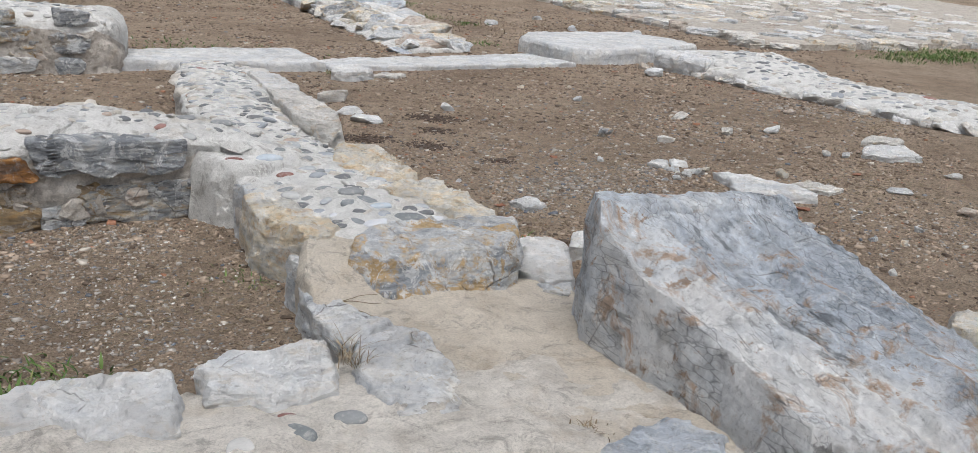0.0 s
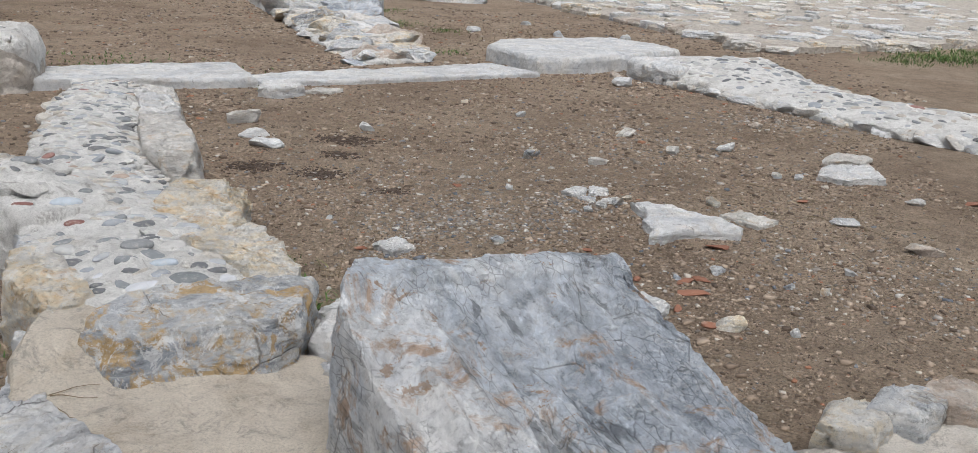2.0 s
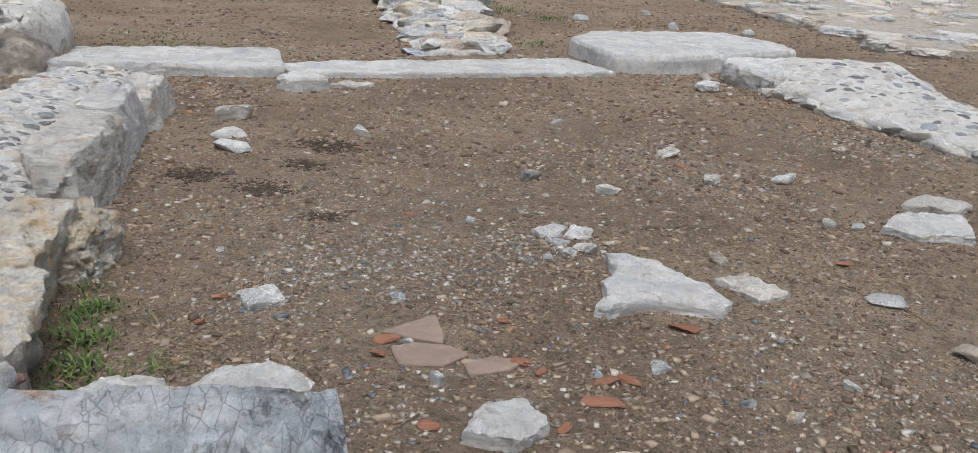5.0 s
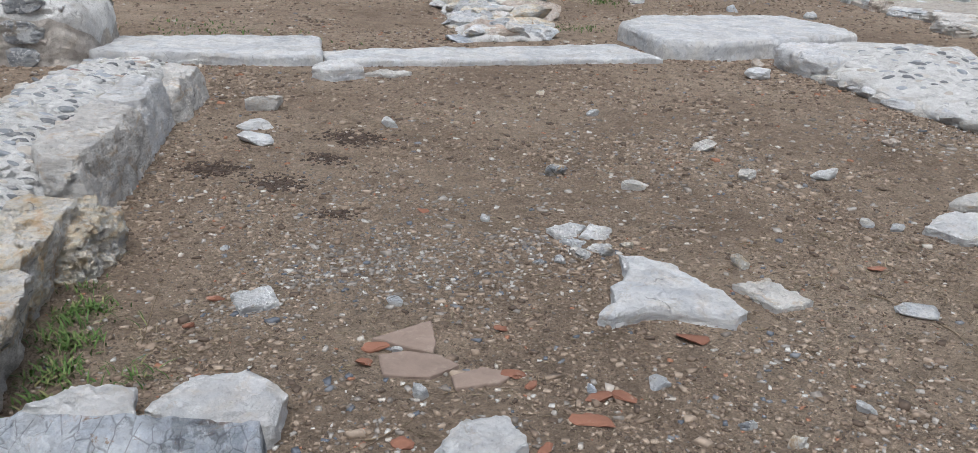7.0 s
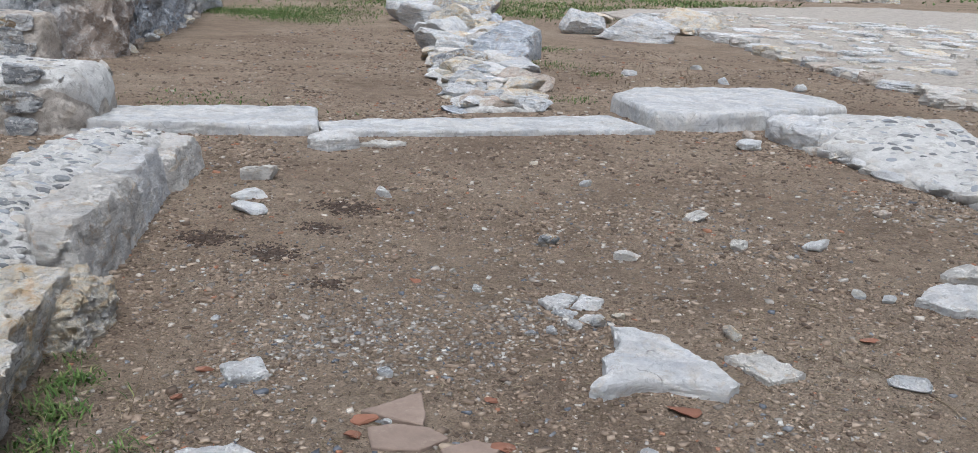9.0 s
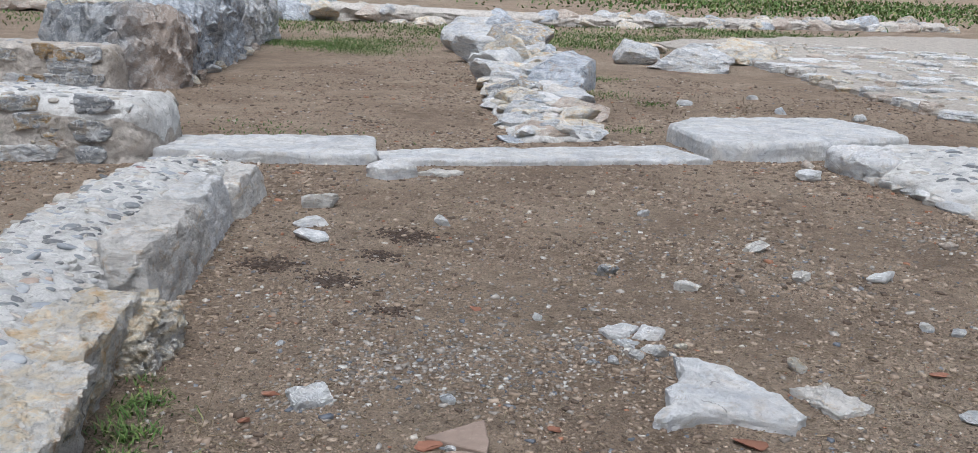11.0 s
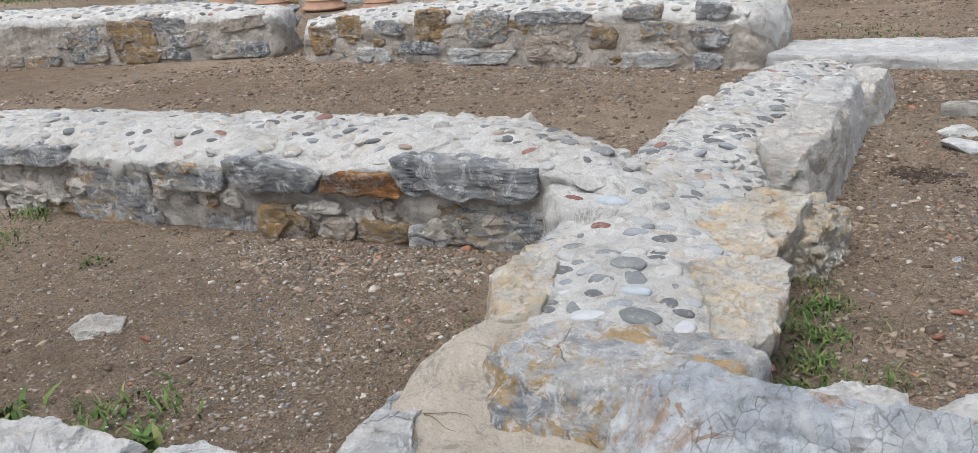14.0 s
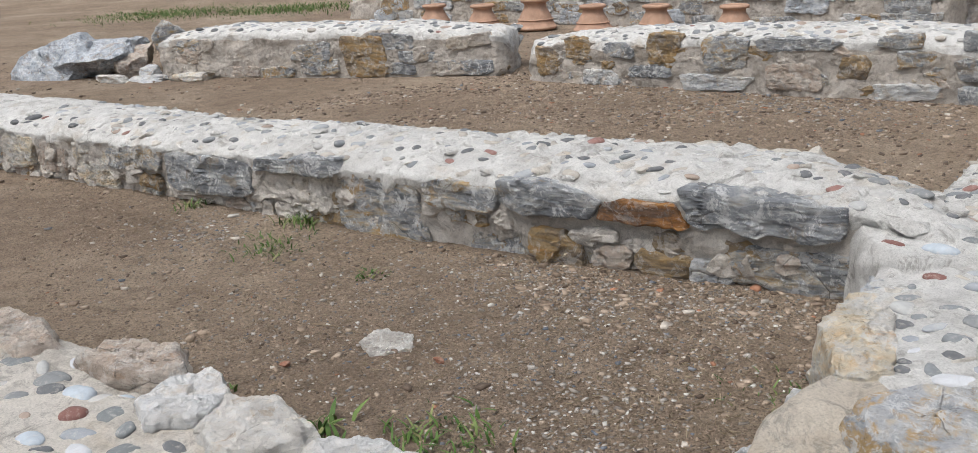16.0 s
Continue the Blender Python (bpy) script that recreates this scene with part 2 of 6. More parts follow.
EARTH = earth_material()
MORTAR = mortar_material()
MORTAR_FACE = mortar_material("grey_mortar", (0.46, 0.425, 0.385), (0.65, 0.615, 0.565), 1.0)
CREAMY = mortar_material("cream_mortar", (0.46, 0.425, 0.37), (0.67, 0.635, 0.575), 0.5)
PAD = mortar_material("sandy_mortar", (0.43, 0.37, 0.29), (0.6, 0.545, 0.46), 0.3)
PALE = [(0.24, (0.33, 0.36, 0.4)), (0.4, (0.55, 0.57, 0.59)), (0.56, (0.69, 0.69, 0.68)), (0.78, (0.63, 0.6, 0.54))]
WHITE = stone_material("white_limestone", PALE, (0.46, 0.37, 0.25), 0.5)
BRIGHT = stone_material("bright_limestone", [(0.25, (0.64, 0.66, 0.68)), (0.45, (0.77, 0.775, 0.77)), (0.6, (0.8, 0.79, 0.77)), (0.78, (0.74, 0.69, 0.61))], (0.6, 0.5, 0.37), 0.35, 0.4, dirty=0.45, split=0.45)
PALE_CREAM = stone_material("pale_cream_limestone", [(0.25, (0.5, 0.47, 0.43)), (0.43, (0.68, 0.655, 0.61)), (0.6, (0.75, 0.725, 0.68)), (0.78, (0.66, 0.55, 0.41))], (0.55, 0.38, 0.2), 0.45, 0.4, dirty=0.6)
PAVING = mortar_material("paving_mortar", (0.32, 0.285, 0.245), (0.5, 0.46, 0.405), 1.0)
BEIGE = mortar_material("beige_mortar", (0.35, 0.315, 0.275), (0.53, 0.49, 0.44), 1.0)
CREAM = stone_material("cream_limestone", [(0.24, (0.5, 0.485, 0.455)), (0.42, (0.7, 0.67, 0.61)), (0.58, (0.73, 0.65, 0.51)), (0.78, (0.66, 0.49, 0.29))], (0.58, 0.36, 0.16), 0.55)
MARBLE = stone_material("white_marble", [(0.25, (0.52, 0.54, 0.56)), (0.45, (0.66, 0.67, 0.67)), (0.7, (0.72, 0.71, 0.68))], (0.5, 0.44, 0.36), 0.3, 0.3, (1, 1, 1), dirty=0.6, split=0.3)
SCHIST = [(0.24, (0.25, 0.28, 0.322)), (0.4, (0.425, 0.468, 0.522)), (0.56, (0.57, 0.613, 0.664)), (0.75, (0.75, 0.772, 0.79))]
BLUE = stone_material("blue_grey_schist", SCHIST, (0.45, 0.31, 0.19), 0.55, 0.55, (1.0, 2.6, 3.0))
GREAT = stone_material("pale_edged_schist", SCHIST, (0.44, 0.28, 0.16), 0.75, 0.28, (2.2, 1.0, 2.0), change=((0.5, 0.75, 0.0, 2.38, 0.26), [(0.24, (0.5, 0.53, 0.56)), (0.42, (0.7, 0.715, 0.725)), (0.6, (0.79, 0.785, 0.77)), (0.78, (0.74, 0.69, 0.61))]), grain=(-56, 1.9), cover=0.54, split=0.4, dirty=0.8)
UPRIGHT = stone_material("grey_and_rosy_stone", [(0.3, (0.2, 0.215, 0.235)), (0.5, (0.32, 0.34, 0.36)), (0.7, (0.46, 0.47, 0.48))], (0.42, 0.34, 0.27), 0.3, 0.4, (1, 1, 1), change=((-1.0, 0.0, 0.0, 6.7, 0.4), [(0.3, (0.32, 0.27, 0.235)), (0.5, (0.42, 0.355, 0.305)), (0.7, (0.5, 0.44, 0.385))]))
BLOCK = stone_material("blue_grey_ochre_stone", [(0.24, (0.22, 0.24, 0.27)), (0.42, (0.38, 0.405, 0.435)), (0.56, (0.54, 0.555, 0.565)), (0.75, (0.6, 0.55, 0.46))], (0.54, 0.37, 0.17), 0.85, 0.75, cover=0.5)
DARK = stone_material("dark_grey_schist", [(0.24, (0.17, 0.18, 0.195)), (0.42, (0.3, 0.318, 0.34)), (0.58, (0.43, 0.445, 0.455)), (0.76, (0.5, 0.48, 0.44))], (0.45, 0.36, 0.25), 0.55, 0.75)
OCHRE = stone_material("ochre_sandstone", [(0.3, (0.23, 0.185, 0.14)), (0.46, (0.38, 0.29, 0.185)), (0.6, (0.46, 0.32, 0.16)), (0.76, (0.42, 0.235, 0.09))], (0.3, 0.29, 0.28), 0.6, 0.35)
RUST = stone_material("rusty_orange_stone", [(0.3, (0.2, 0.13, 0.09)), (0.5, (0.42, 0.2, 0.07)), (0.7, (0.5, 0.27, 0.1))], (0.25, 0.23, 0.22), 0.6, 0.3)
STREAK = stone_material("streaked_grey_ochre_stone", [(0.24, (0.2, 0.215, 0.235)), (0.42, (0.36, 0.375, 0.39)), (0.54, (0.5, 0.46, 0.39)), (0.72, (0.52, 0.36, 0.18))], (0.53, 0.34, 0.14), 0.7, 0.75)
PINK = stone_material("pinkish_limestone", [(0.3, (0.44, 0.37, 0.31)), (0.5, (0.57, 0.485, 0.41)), (0.7, (0.64, 0.58, 0.51))], (0.5, 0.3, 0.17), 0.4, 0.35)
PEBBLE = pebble_material("river_pebble", [(0.0, (0.4, 0.405, 0.4)), (0.18, (0.43, 0.425, 0.41)), (0.34, (0.35, 0.368, 0.382)), (0.46, (0.4, 0.37, 0.325)), (0.56, (0.29, 0.312, 0.335)),
                                          (0.64, (0.2, 0.215, 0.225)), (0.8, (0.13, 0.136, 0.142)), (0.96, (0.36, 0.29, 0.24)), (0.985, (0.25, 0.14, 0.12))])
PEBBLE_WHITE = pebble_material("white_pebble", [(0.0, (0.5, 0.515, 0.54))])
PEBBLE_GREY = pebble_material("grey_pebble", [(0.0, (0.17, 0.185, 0.19)), (0.5, (0.215, 0.225, 0.23))])
PEBBLE_BLUE = pebble_material("pale_blue_pebble", [(0.0, (0.4, 0.45, 0.5))])
PEBBLE_RED = pebble_material("maroon_pebble", [(0.0, (0.2, 0.1, 0.085))])
GRAVEL = pebble_material("mixed_gravel", [(0.0, (0.12, 0.088, 0.065)), (0.16, (0.22, 0.165, 0.122)), (0.42, (0.31, 0.24, 0.178)), (0.7, (0.4, 0.32, 0.245)),
                                          (0.93, (0.54, 0.49, 0.425)), (0.965, (0.22, 0.23, 0.245)), (0.983, (0.36, 0.18, 0.11))], island=True, dusty=0.25)
DARK_SOIL = pebble_material("dark_crumbled_soil", [(0.0, (0.06, 0.042, 0.031)), (0.4, (0.085, 0.06, 0.045)), (0.8, (0.12, 0.088, 0.067))], island=True, dusty=0.2)
CRUSHED = pebble_material("crushed_grey_stone", [(0.0, (0.2, 0.175, 0.15)), (0.3, (0.3, 0.27, 0.235)), (0.6, (0.4, 0.37, 0.33)), (0.82, (0.56, 0.54, 0.5)), (0.92, (0.14, 0.155, 0.18))], island=True, dusty=0.3)
CLAY = clay_material("terracotta", (0.43, 0.275, 0.195))
BRICK = clay_material("broken_red_tile", (0.26, 0.125, 0.082))
TILE = clay_material("weathered_tile", (0.28, 0.215, 0.175))
GRASS = leaf_material("grass_blades", [(0.0, (0.05, 0.1, 0.022)), (0.5, (0.085, 0.15, 0.035)), (0.85, (0.14, 0.2, 0.06)), (1.0, (0.28, 0.26, 0.12))])
STRAW = leaf_material("dry_twigs", [(0.0, (0.12, 0.085, 0.055)), (0.6, (0.22, 0.17, 0.11)), (1.0, (0.36, 0.3, 0.2))])


# ---- shapes ----
rng = random.Random(11)


def fracture(p, size, seed=0.0):
    """How far a broken face lies in or out at a point: flat tilted facets with sharp steps between them, from about -0.5 to 0.5."""
    q = Vector(p) / size + Vector((seed * 1.3, seed * 0.7, seed * 2.1))
    f = noise.voronoi(q)[1][0]
    g = noise.cell_vector(f * 13.7 + Vector((0.5, 0.5, 0.5)))
    return max(-0.6, min(0.6, (q - f).dot((g - Vector((0.5, 0.5, 0.5))) * 1.6) + (g.x - 0.5) * 0.5))


def mesh_from(name, verts, faces, material, smooth=True, crisp=0.0):
    me = bpy.data.meshes.new(name)
    me.from_pydata([tuple(v) for v in verts], [], faces)
    me.materials.append(material)
    if smooth:
        me.polygons.foreach_set("use_smooth", [True] * len(me.polygons))
    me.update()
    if crisp:
        me.set_sharp_from_angle(angle=radians(crisp))
    return me


def piece(name, me, parent=None, m=None, label=""):
    ob = new(name, me)
    if m is not None:
        ob.matrix_basis = m
    if parent is not None:
        ob.parent = parent
    if label:
        tagged(ob, label)
    return ob


def rough(p, amp, size, seed=0.0):
    """A point moved by noise at several sizes, with sharp creases."""
    q = Vector(p) / size + Vector((seed * 1.7, seed * 2.3, seed * 0.9))
    creases = Vector([abs(c) - 0.25 for c in noise.noise_vector(q * 1.9 + Vector((3, 5, 8)))])
    return Vector(p) + amp * noise.noise_vector(q) - 0.7 * amp * creases + 0.35 * amp * noise.noise_vector(q * 2.6) + 0.2 * amp * noise.noise_vector(q * 6.5)


_ICO = {}


def ico(level):
    if level not in _ICO:
        bm = bmesh.new()
        bmesh.ops.create_icosphere(bm, subdivisions=level, radius=1)
        bm.verts.ensure_lookup_table()
        _ICO[level] = ([v.co.copy() for v in bm.verts], [tuple(v.index for v in f.verts) for f in bm.faces])
        bm.free()
    return _ICO[level]


def rock_points(seed, size, level=3, cuts=7, wobble=0.1):
    """A broken stone: a ball cut by random planes, roughened, in half-sizes of 1, then scaled to its size."""
    r = random.Random(seed)
    planes = []
    for _ in range(cuts):
        d = Vector((r.uniform(-1, 1), r.uniform(-1, 1), r.uniform(-1, 1))).normalized()
        planes.append((d, r.uniform(0.46, 0.8)))
    planes += [(Vector((r.uniform(-0.5, 0.5), r.uniform(-0.5, 0.5), 1)).normalized(), r.uniform(0.5, 0.75)), (Vector((0, 0, -1)), 0.6)]
    verts, faces = ico(level)
    out = []
    for v in verts:
        p = v * 1.15
        for d, far in planes:
            over = p.dot(d) - far
            if over > 0:
                p = p - d * over * 0.93
        p = rough(p, wobble, 0.5, seed % 97)
        p = rough(p, wobble * 0.4, 0.16, seed % 31)
        p += v * wobble * (0.9 * fracture(p, 0.9, seed % 43) + 0.3 * fracture(p, 0.35, seed % 37))
        out.append(Vector((p.x * size[0], p.y * size[1], p.z * size[2])))
    return out, faces


def rock_mesh(seed, size, material, level=3, cuts=7, wobble=0.1):
    v, f = rock_points(seed, size, level, cuts, wobble)
    return mesh_from("rock", v, f, material, crisp=32)


def pebble_mesh(seed, material, level=2):
    r = random.Random(seed)
    k = [r.uniform(0.8, 1.15) for _ in range(3)]
    verts, faces = ico(level)
    out = []
    for v in verts:
        p = Vector([math.copysign(abs(c) ** 0.85, c) for c in v])
        p = rough(p, 0.12, 1.1, seed)
        out.append(Vector((p.x * k[0], p.y * k[1], p.z * k[2])))
    return mesh_from("pebble", out, faces, material)


def outline_stone(outline, bottom, top, material, soft=0.12, amp=0.02, size=0.2, seed=1.0, rings=7, turns=72, lean=(0, 0), name="stone", chip=0.8):
    """A stone with the given plan outline. top is a height, or a function of x and y; soft is how far its shoulder is rounded."""
    rings, turns = max(rings, 12), max(turns, 110)
    cx = sum(p[0] for p in outline) / len(outline)
    cy = sum(p[1] for p in outline) / len(outline)
    loop, total = [], 0
    for a, b in zip(outline, outline[1:] + outline[:1]):
        total += math.dist(a, b)
    for a, b in zip(outline, outline[1:] + outline[:1]):
        n = max(2, round(turns * math.dist(a, b) / total))
        loop += [(a[0] + (b[0] - a[0]) * i / n, a[1] + (b[1] - a[1]) * i / n) for i in range(n)]
    count = len(loop)
    height = top if callable(top) else (lambda x, y: top)
    profile = [(1.0, -1.0), (1.0, 0.0)] + [(1.0, k / 14) for k in range(1, 12)]
    profile += [(1.0 - soft * 0.25, 0.86), (1.0 - soft * 0.6, 0.96), (1.0 - soft, 1.0)]
    inner = 1.0 - soft
    profile += [(inner * (1 - k / rings), 1.0) for k in range(1, rings)]
    verts, faces = [], []
    for s, h in profile:
        for x, y in loop:
            px, py = cx + (x - cx) * s, cy + (y - cy) * s
            t = height(px, py)
            z = bottom - 0.06 if h < 0 else bottom + (t - bottom) * h
            g = max(h, 0)
            p = rough((px + lean[0] * (1 - g), py + lean[1] * (1 - g), z), amp if h >= 0 else 0, size, seed)
            if h >= 0:
                out = Vector((px - cx, py - cy, 0)).normalized() * (1.0 if h < 0.9 else 0.5 if s > inner else 0.0) + Vector((0, 0, 0.0 if h < 0.8 else 0.5 if s > inner else 0.8))
                p = p + out * amp * chip * (1.4 * fracture(p, size * 1.3, seed) + 0.5 * fracture(p, size * 0.45, seed + 3))
            verts.append(rough(p, amp * 0.5, size * 0.3, seed + 5) if h > 0 else p)
    verts.append(rough(rough((cx, cy, height(cx, cy)), amp, size, seed), amp * 0.5, size * 0.3, seed + 5))
    for k in range(len(profile) - 1):
        for i in range(count):
            j = (i + 1) % count
            faces.append((k * count + i, k * count + j, (k + 1) * count + j, (k + 1) * count + i))
    last = (len(profile) - 1) * count
    for i in range(count):
        faces.append((last + i, last + (i + 1) % count, len(verts) - 1))
    faces.append(tuple(reversed(range(count))))
    if sum(a[0] * b[1] - b[0] * a[1] for a, b in zip(outline, outline[1:] + outline[:1])) < 0:
        faces = [tuple(reversed(f)) for f in faces]
    return mesh_from(name, verts, faces, material, crisp=30)


class Ribbon:
    """A low wall: stations of (left x, y, right x, y, top of left, top of right) along its run, with a crowned, uneven top."""

    def __init__(self, stations, base=-0.06, crown=0.03, batter=0.03, amp=0.022, seed=0.0, step=0.04, bulge=0.09):
        self.bulge = bulge
        self.crown, self.base, self.batter, self.amp, self.seed = crown, base, batter, amp, seed
        mids = [((s[0] + s[2]) / 2, (s[1] + s[3]) / 2) for s in stations]
        runs = [0.0]
        for a, b in zip(mids, mids[1:]):
            runs.append(runs[-1] + math.dist(a, b))
        self.length = runs[-1]
        self.runs, self.stations, self.step = runs, stations, step

    def section(self, s):
        s = min(max(s, 0), self.length)
        k = 0
        while k < len(self.runs) - 2 and self.runs[k + 1] < s:
            k += 1
        f = (s - self.runs[k]) / (self.runs[k + 1] - self.runs[k])
        return [a + (b - a) * f for a, b in zip(self.stations[k], self.stations[k + 1])]

    def top(self, s, w):
        """The point of the top at run s and width w from 0 (left) to 1 (right)."""
        lx, ly, rx, ry, lz, rz = self.section(s)
        drop = (2 * w - 1) ** 4
        z = lz + (rz - lz) * w + self.crown * (1 - (2 * w - 1) ** 2) - 0.035 * drop
        return rough(rough((lx + (rx - lx) * w, ly + (ry - ly) * w, z), self.amp, 0.22, self.seed), self.amp * 0.5, 0.07, self.seed)

    def width(self, s):
        lx, ly, rx, ry, _, _ = self.section(s)
        return math.dist((lx, ly), (rx, ry))

    def face(self, s, z, side, out=0.0):
        """A point of the left (0) or right (1) face at height z."""
        lx, ly, rx, ry, lz, rz = self.section(s)
        d = Vector((rx - lx, ry - ly, 0)).normalized()
        g = 1 - max(0, min(1, (z - self.base) / ((rz if side else lz) - self.base)))
        p = Vector((rx, ry, z)) + d * (self.batter * g + out) if side else Vector((lx, ly, z)) - d * (self.batter * g + out)
        return p

    def lumpy(self, s, z, side):
        p = rough(self.face(s, z, side), self.amp * 1.6, 0.13, self.seed)
        return rough(p, self.amp * 0.8, 0.05, self.seed + 9)

    def mesh(self, name, material, side=None):
        n = max(4, round(self.length / self.step))
        ws = [i / 23 for i in range(24)]
        heights = [0, 0.15, 0.24, 0.33, 0.42, 0.51, 0.6, 0.68, 0.76, 0.83, 0.9]
        rows, faces, count = [], [], None
        for k in range(n + 1):
            s = self.length * k / n
            lz, rz = self.section(s)[4:]
            row = [self.lumpy(s, self.base + (lz - 0.035 - self.base) * h, 0) for h in heights]
            row += [self.top(s, w) for w in ws]
            row += [self.lumpy(s, self.base + (rz - 0.035 - self.base) * h, 1) for h in reversed(heights)]
            count = len(row)
            rows.append(row)
        for end in (0, -1):
            edge, inner = rows[end], rows[1 if end == 0 else -2]
            mid = sum(edge, Vector()) / count
            away = ((edge[0] + edge[-1]) - (inner[0] + inner[-1])).normalized()
            caps = []
            for grow, keep, high in ((0.3 * self.bulge, 0.96, 0.98), (0.7 * self.bulge, 0.85, 0.92), (0.95 * self.bulge, 0.6, 0.8), (self.bulge, 0.25, 0.6)):
                caps.append([rough(Vector((mid.x + (p.x - mid.x) * keep, mid.y + (p.y - mid.y) * keep, self.base + (p.z - self.base) * high)) + away * grow, 0.02, 0.12, self.seed) for p in edge])
            rows = caps[::-1] + rows if end == 0 else rows + caps
        n = len(rows) - 1
        verts = [p for row in rows for p in row]
        for k in range(n):
            for i in range(count - 1):
                a = k * count + i
                faces.append((a, a + 1, a + count + 1, a + count))
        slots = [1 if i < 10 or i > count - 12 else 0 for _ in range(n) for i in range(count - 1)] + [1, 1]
        faces.append(tuple(range(count)))
        faces.append(tuple(reversed(range(n * count, (n + 1) * count))))
        faces = [tuple(reversed(f)) for f in faces]
        me = mesh_from(name, verts, faces, material)
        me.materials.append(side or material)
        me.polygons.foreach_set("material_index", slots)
        bm = bmesh.new()
        bm.from_mesh(me)
        bmesh.ops.recalc_face_normals(bm, faces=bm.faces)
        bm.to_mesh(me)
        bm.free()
        return me


PEBBLES = [pebble_mesh(k, PEBBLE) for k in range(10)]


def set_pebbles(wall, ribbon, limit, gap, sizes, skip=None, sliver=None, seed=1, start=0.0, end=None, edge=0.08, sink=0.64, kinds=None, name="pebble"):
    """Beds river pebbles, or flakes of other kinds, into the top of a wall, no two nearer than gap."""
    r = random.Random(seed)
    laid, tries = [], 0
    end = ribbon.length if end is None else end
    while len(laid) < limit and tries < limit * 30:
        tries += 1
        s, w = r.uniform(start, end), r.uniform(edge, 1 - edge)
        p = ribbon.top(s, w)
        if any((p - q).length_squared < gap * gap for q in laid) or (skip and skip(p)):
            continue
        laid.append(p)
        a = r.uniform(*sizes) * (1.35 if r.random() < 0.12 else 1.0)
        flat = sliver(s) if sliver else 0.0
        lx, ly, rx, ry, _, _ = ribbon.section(s)
        across = math.degrees(math.atan2(ry - ly, rx - lx))
        if r.random() < flat:
            turn, b, c = across + r.gauss(0, 14), a * r.uniform(0.28, 0.42), a * 0.36
        else:
            turn, b, c = r.uniform(0, 180) if flat == 0 else across + r.gauss(0, 40), a * r.uniform(0.5, 0.8), a * 0.4
        m = pose(p.x, p.y, p.z - c * sink, r.gauss(0, 9), r.gauss(0, 9), turn) @ Matrix.Diagonal((a, b, c, 1))
        piece(name, r.choice(kinds or PEBBLES), wall, m)


def face_stone(wall, ribbon, side, s0, s1, z0, z1, material, seed, out=0.0, depth=0.09, label="", jag=0.007):
    """One stone bedded in a wall's face, from run s0 to s1 and height z0 to z1."""
    s1 = min(s1, ribbon.length - 0.02)
    s0 = min(s0, s1 - 0.08)
    a, b = ribbon.face(s0, (z0 + z1) / 2, side, out), ribbon.face(s1, (z0 + z1) / 2, side, out)
    mid = (a + b) / 2
    v, f = ico(5 if (b - a).length * (z1 - z0) > 0.04 else 3)
    r = random.Random(seed)
    hw, hh = (b - a).length / 2, (z1 - z0) / 2
    tilt, taper, shear = r.gauss(0, 0.05), r.uniform(-0.14, 0.14), r.uniform(-0.25, 0.25)
    cuts = [(Vector((r.choice((-1, 1)), -0.2, r.choice((-1, 1)) * r.uniform(0.5, 1.2))).normalized(), r.uniform(0.9, 1.1)) for _ in range(3)]
    me_v = []
    for p in v:
        q = p / sum(abs(c) ** 14 for c in p) ** (1 / 14)
        for d, far in cuts:
            over = q.dot(d) - far
            if over > 0:
                q = q - d * over
        q = Vector(((q.x + shear * q.z * hh / hw) * hw * (1 + taper * q.z), q.y * depth * 0.75, (q.z * (1 + taper * q.x)) * hh + tilt * q.x * hw))
        q = rough(q, jag, 0.16 if jag < 0.02 else 0.08, seed % 53)
        q += p * (0.024 * fracture(q, 0.17, seed % 47) + 0.008 * fracture(q, 0.06, seed % 29))
        me_v.append(rough(q, 0.004, 0.03, seed % 41))
    me = mesh_from("stone", me_v, f, material, crisp=30)
    turn = math.degrees(math.atan2(b.y - a.y, b.x - a.x))
    return piece("face_stone", me, wall, pose(mid.x, mid.y, mid.z, 0, 0, turn), label)


def loose_stone(name, outline, height, material, label, category="stone", soft=0.3, seed=1.0, amp=0.012, z=0.05, group="", top=None):
    ob = piece(name, outline_stone(outline, z - 0.01, top or (z + height), material, soft, amp, 0.11, seed, 12, 110, name=name, chip=0.7))
    return tagged(ob, label, category, group)


# ---- ground ----
def ground_z(x, y):
    p = Vector((x, y, 0))
    near = 0.012 * noise.noise(p * 0.9) + 0.008 * noise.noise(p * 3.1) + 0.004 * noise.noise(p * 9)
    rise = 0.03 * min(400.0, max(0.0, math.hypot(x, y) - 65.0))
    return 0.055 + near + 0.03 * noise.noise(p * 0.15) + rise


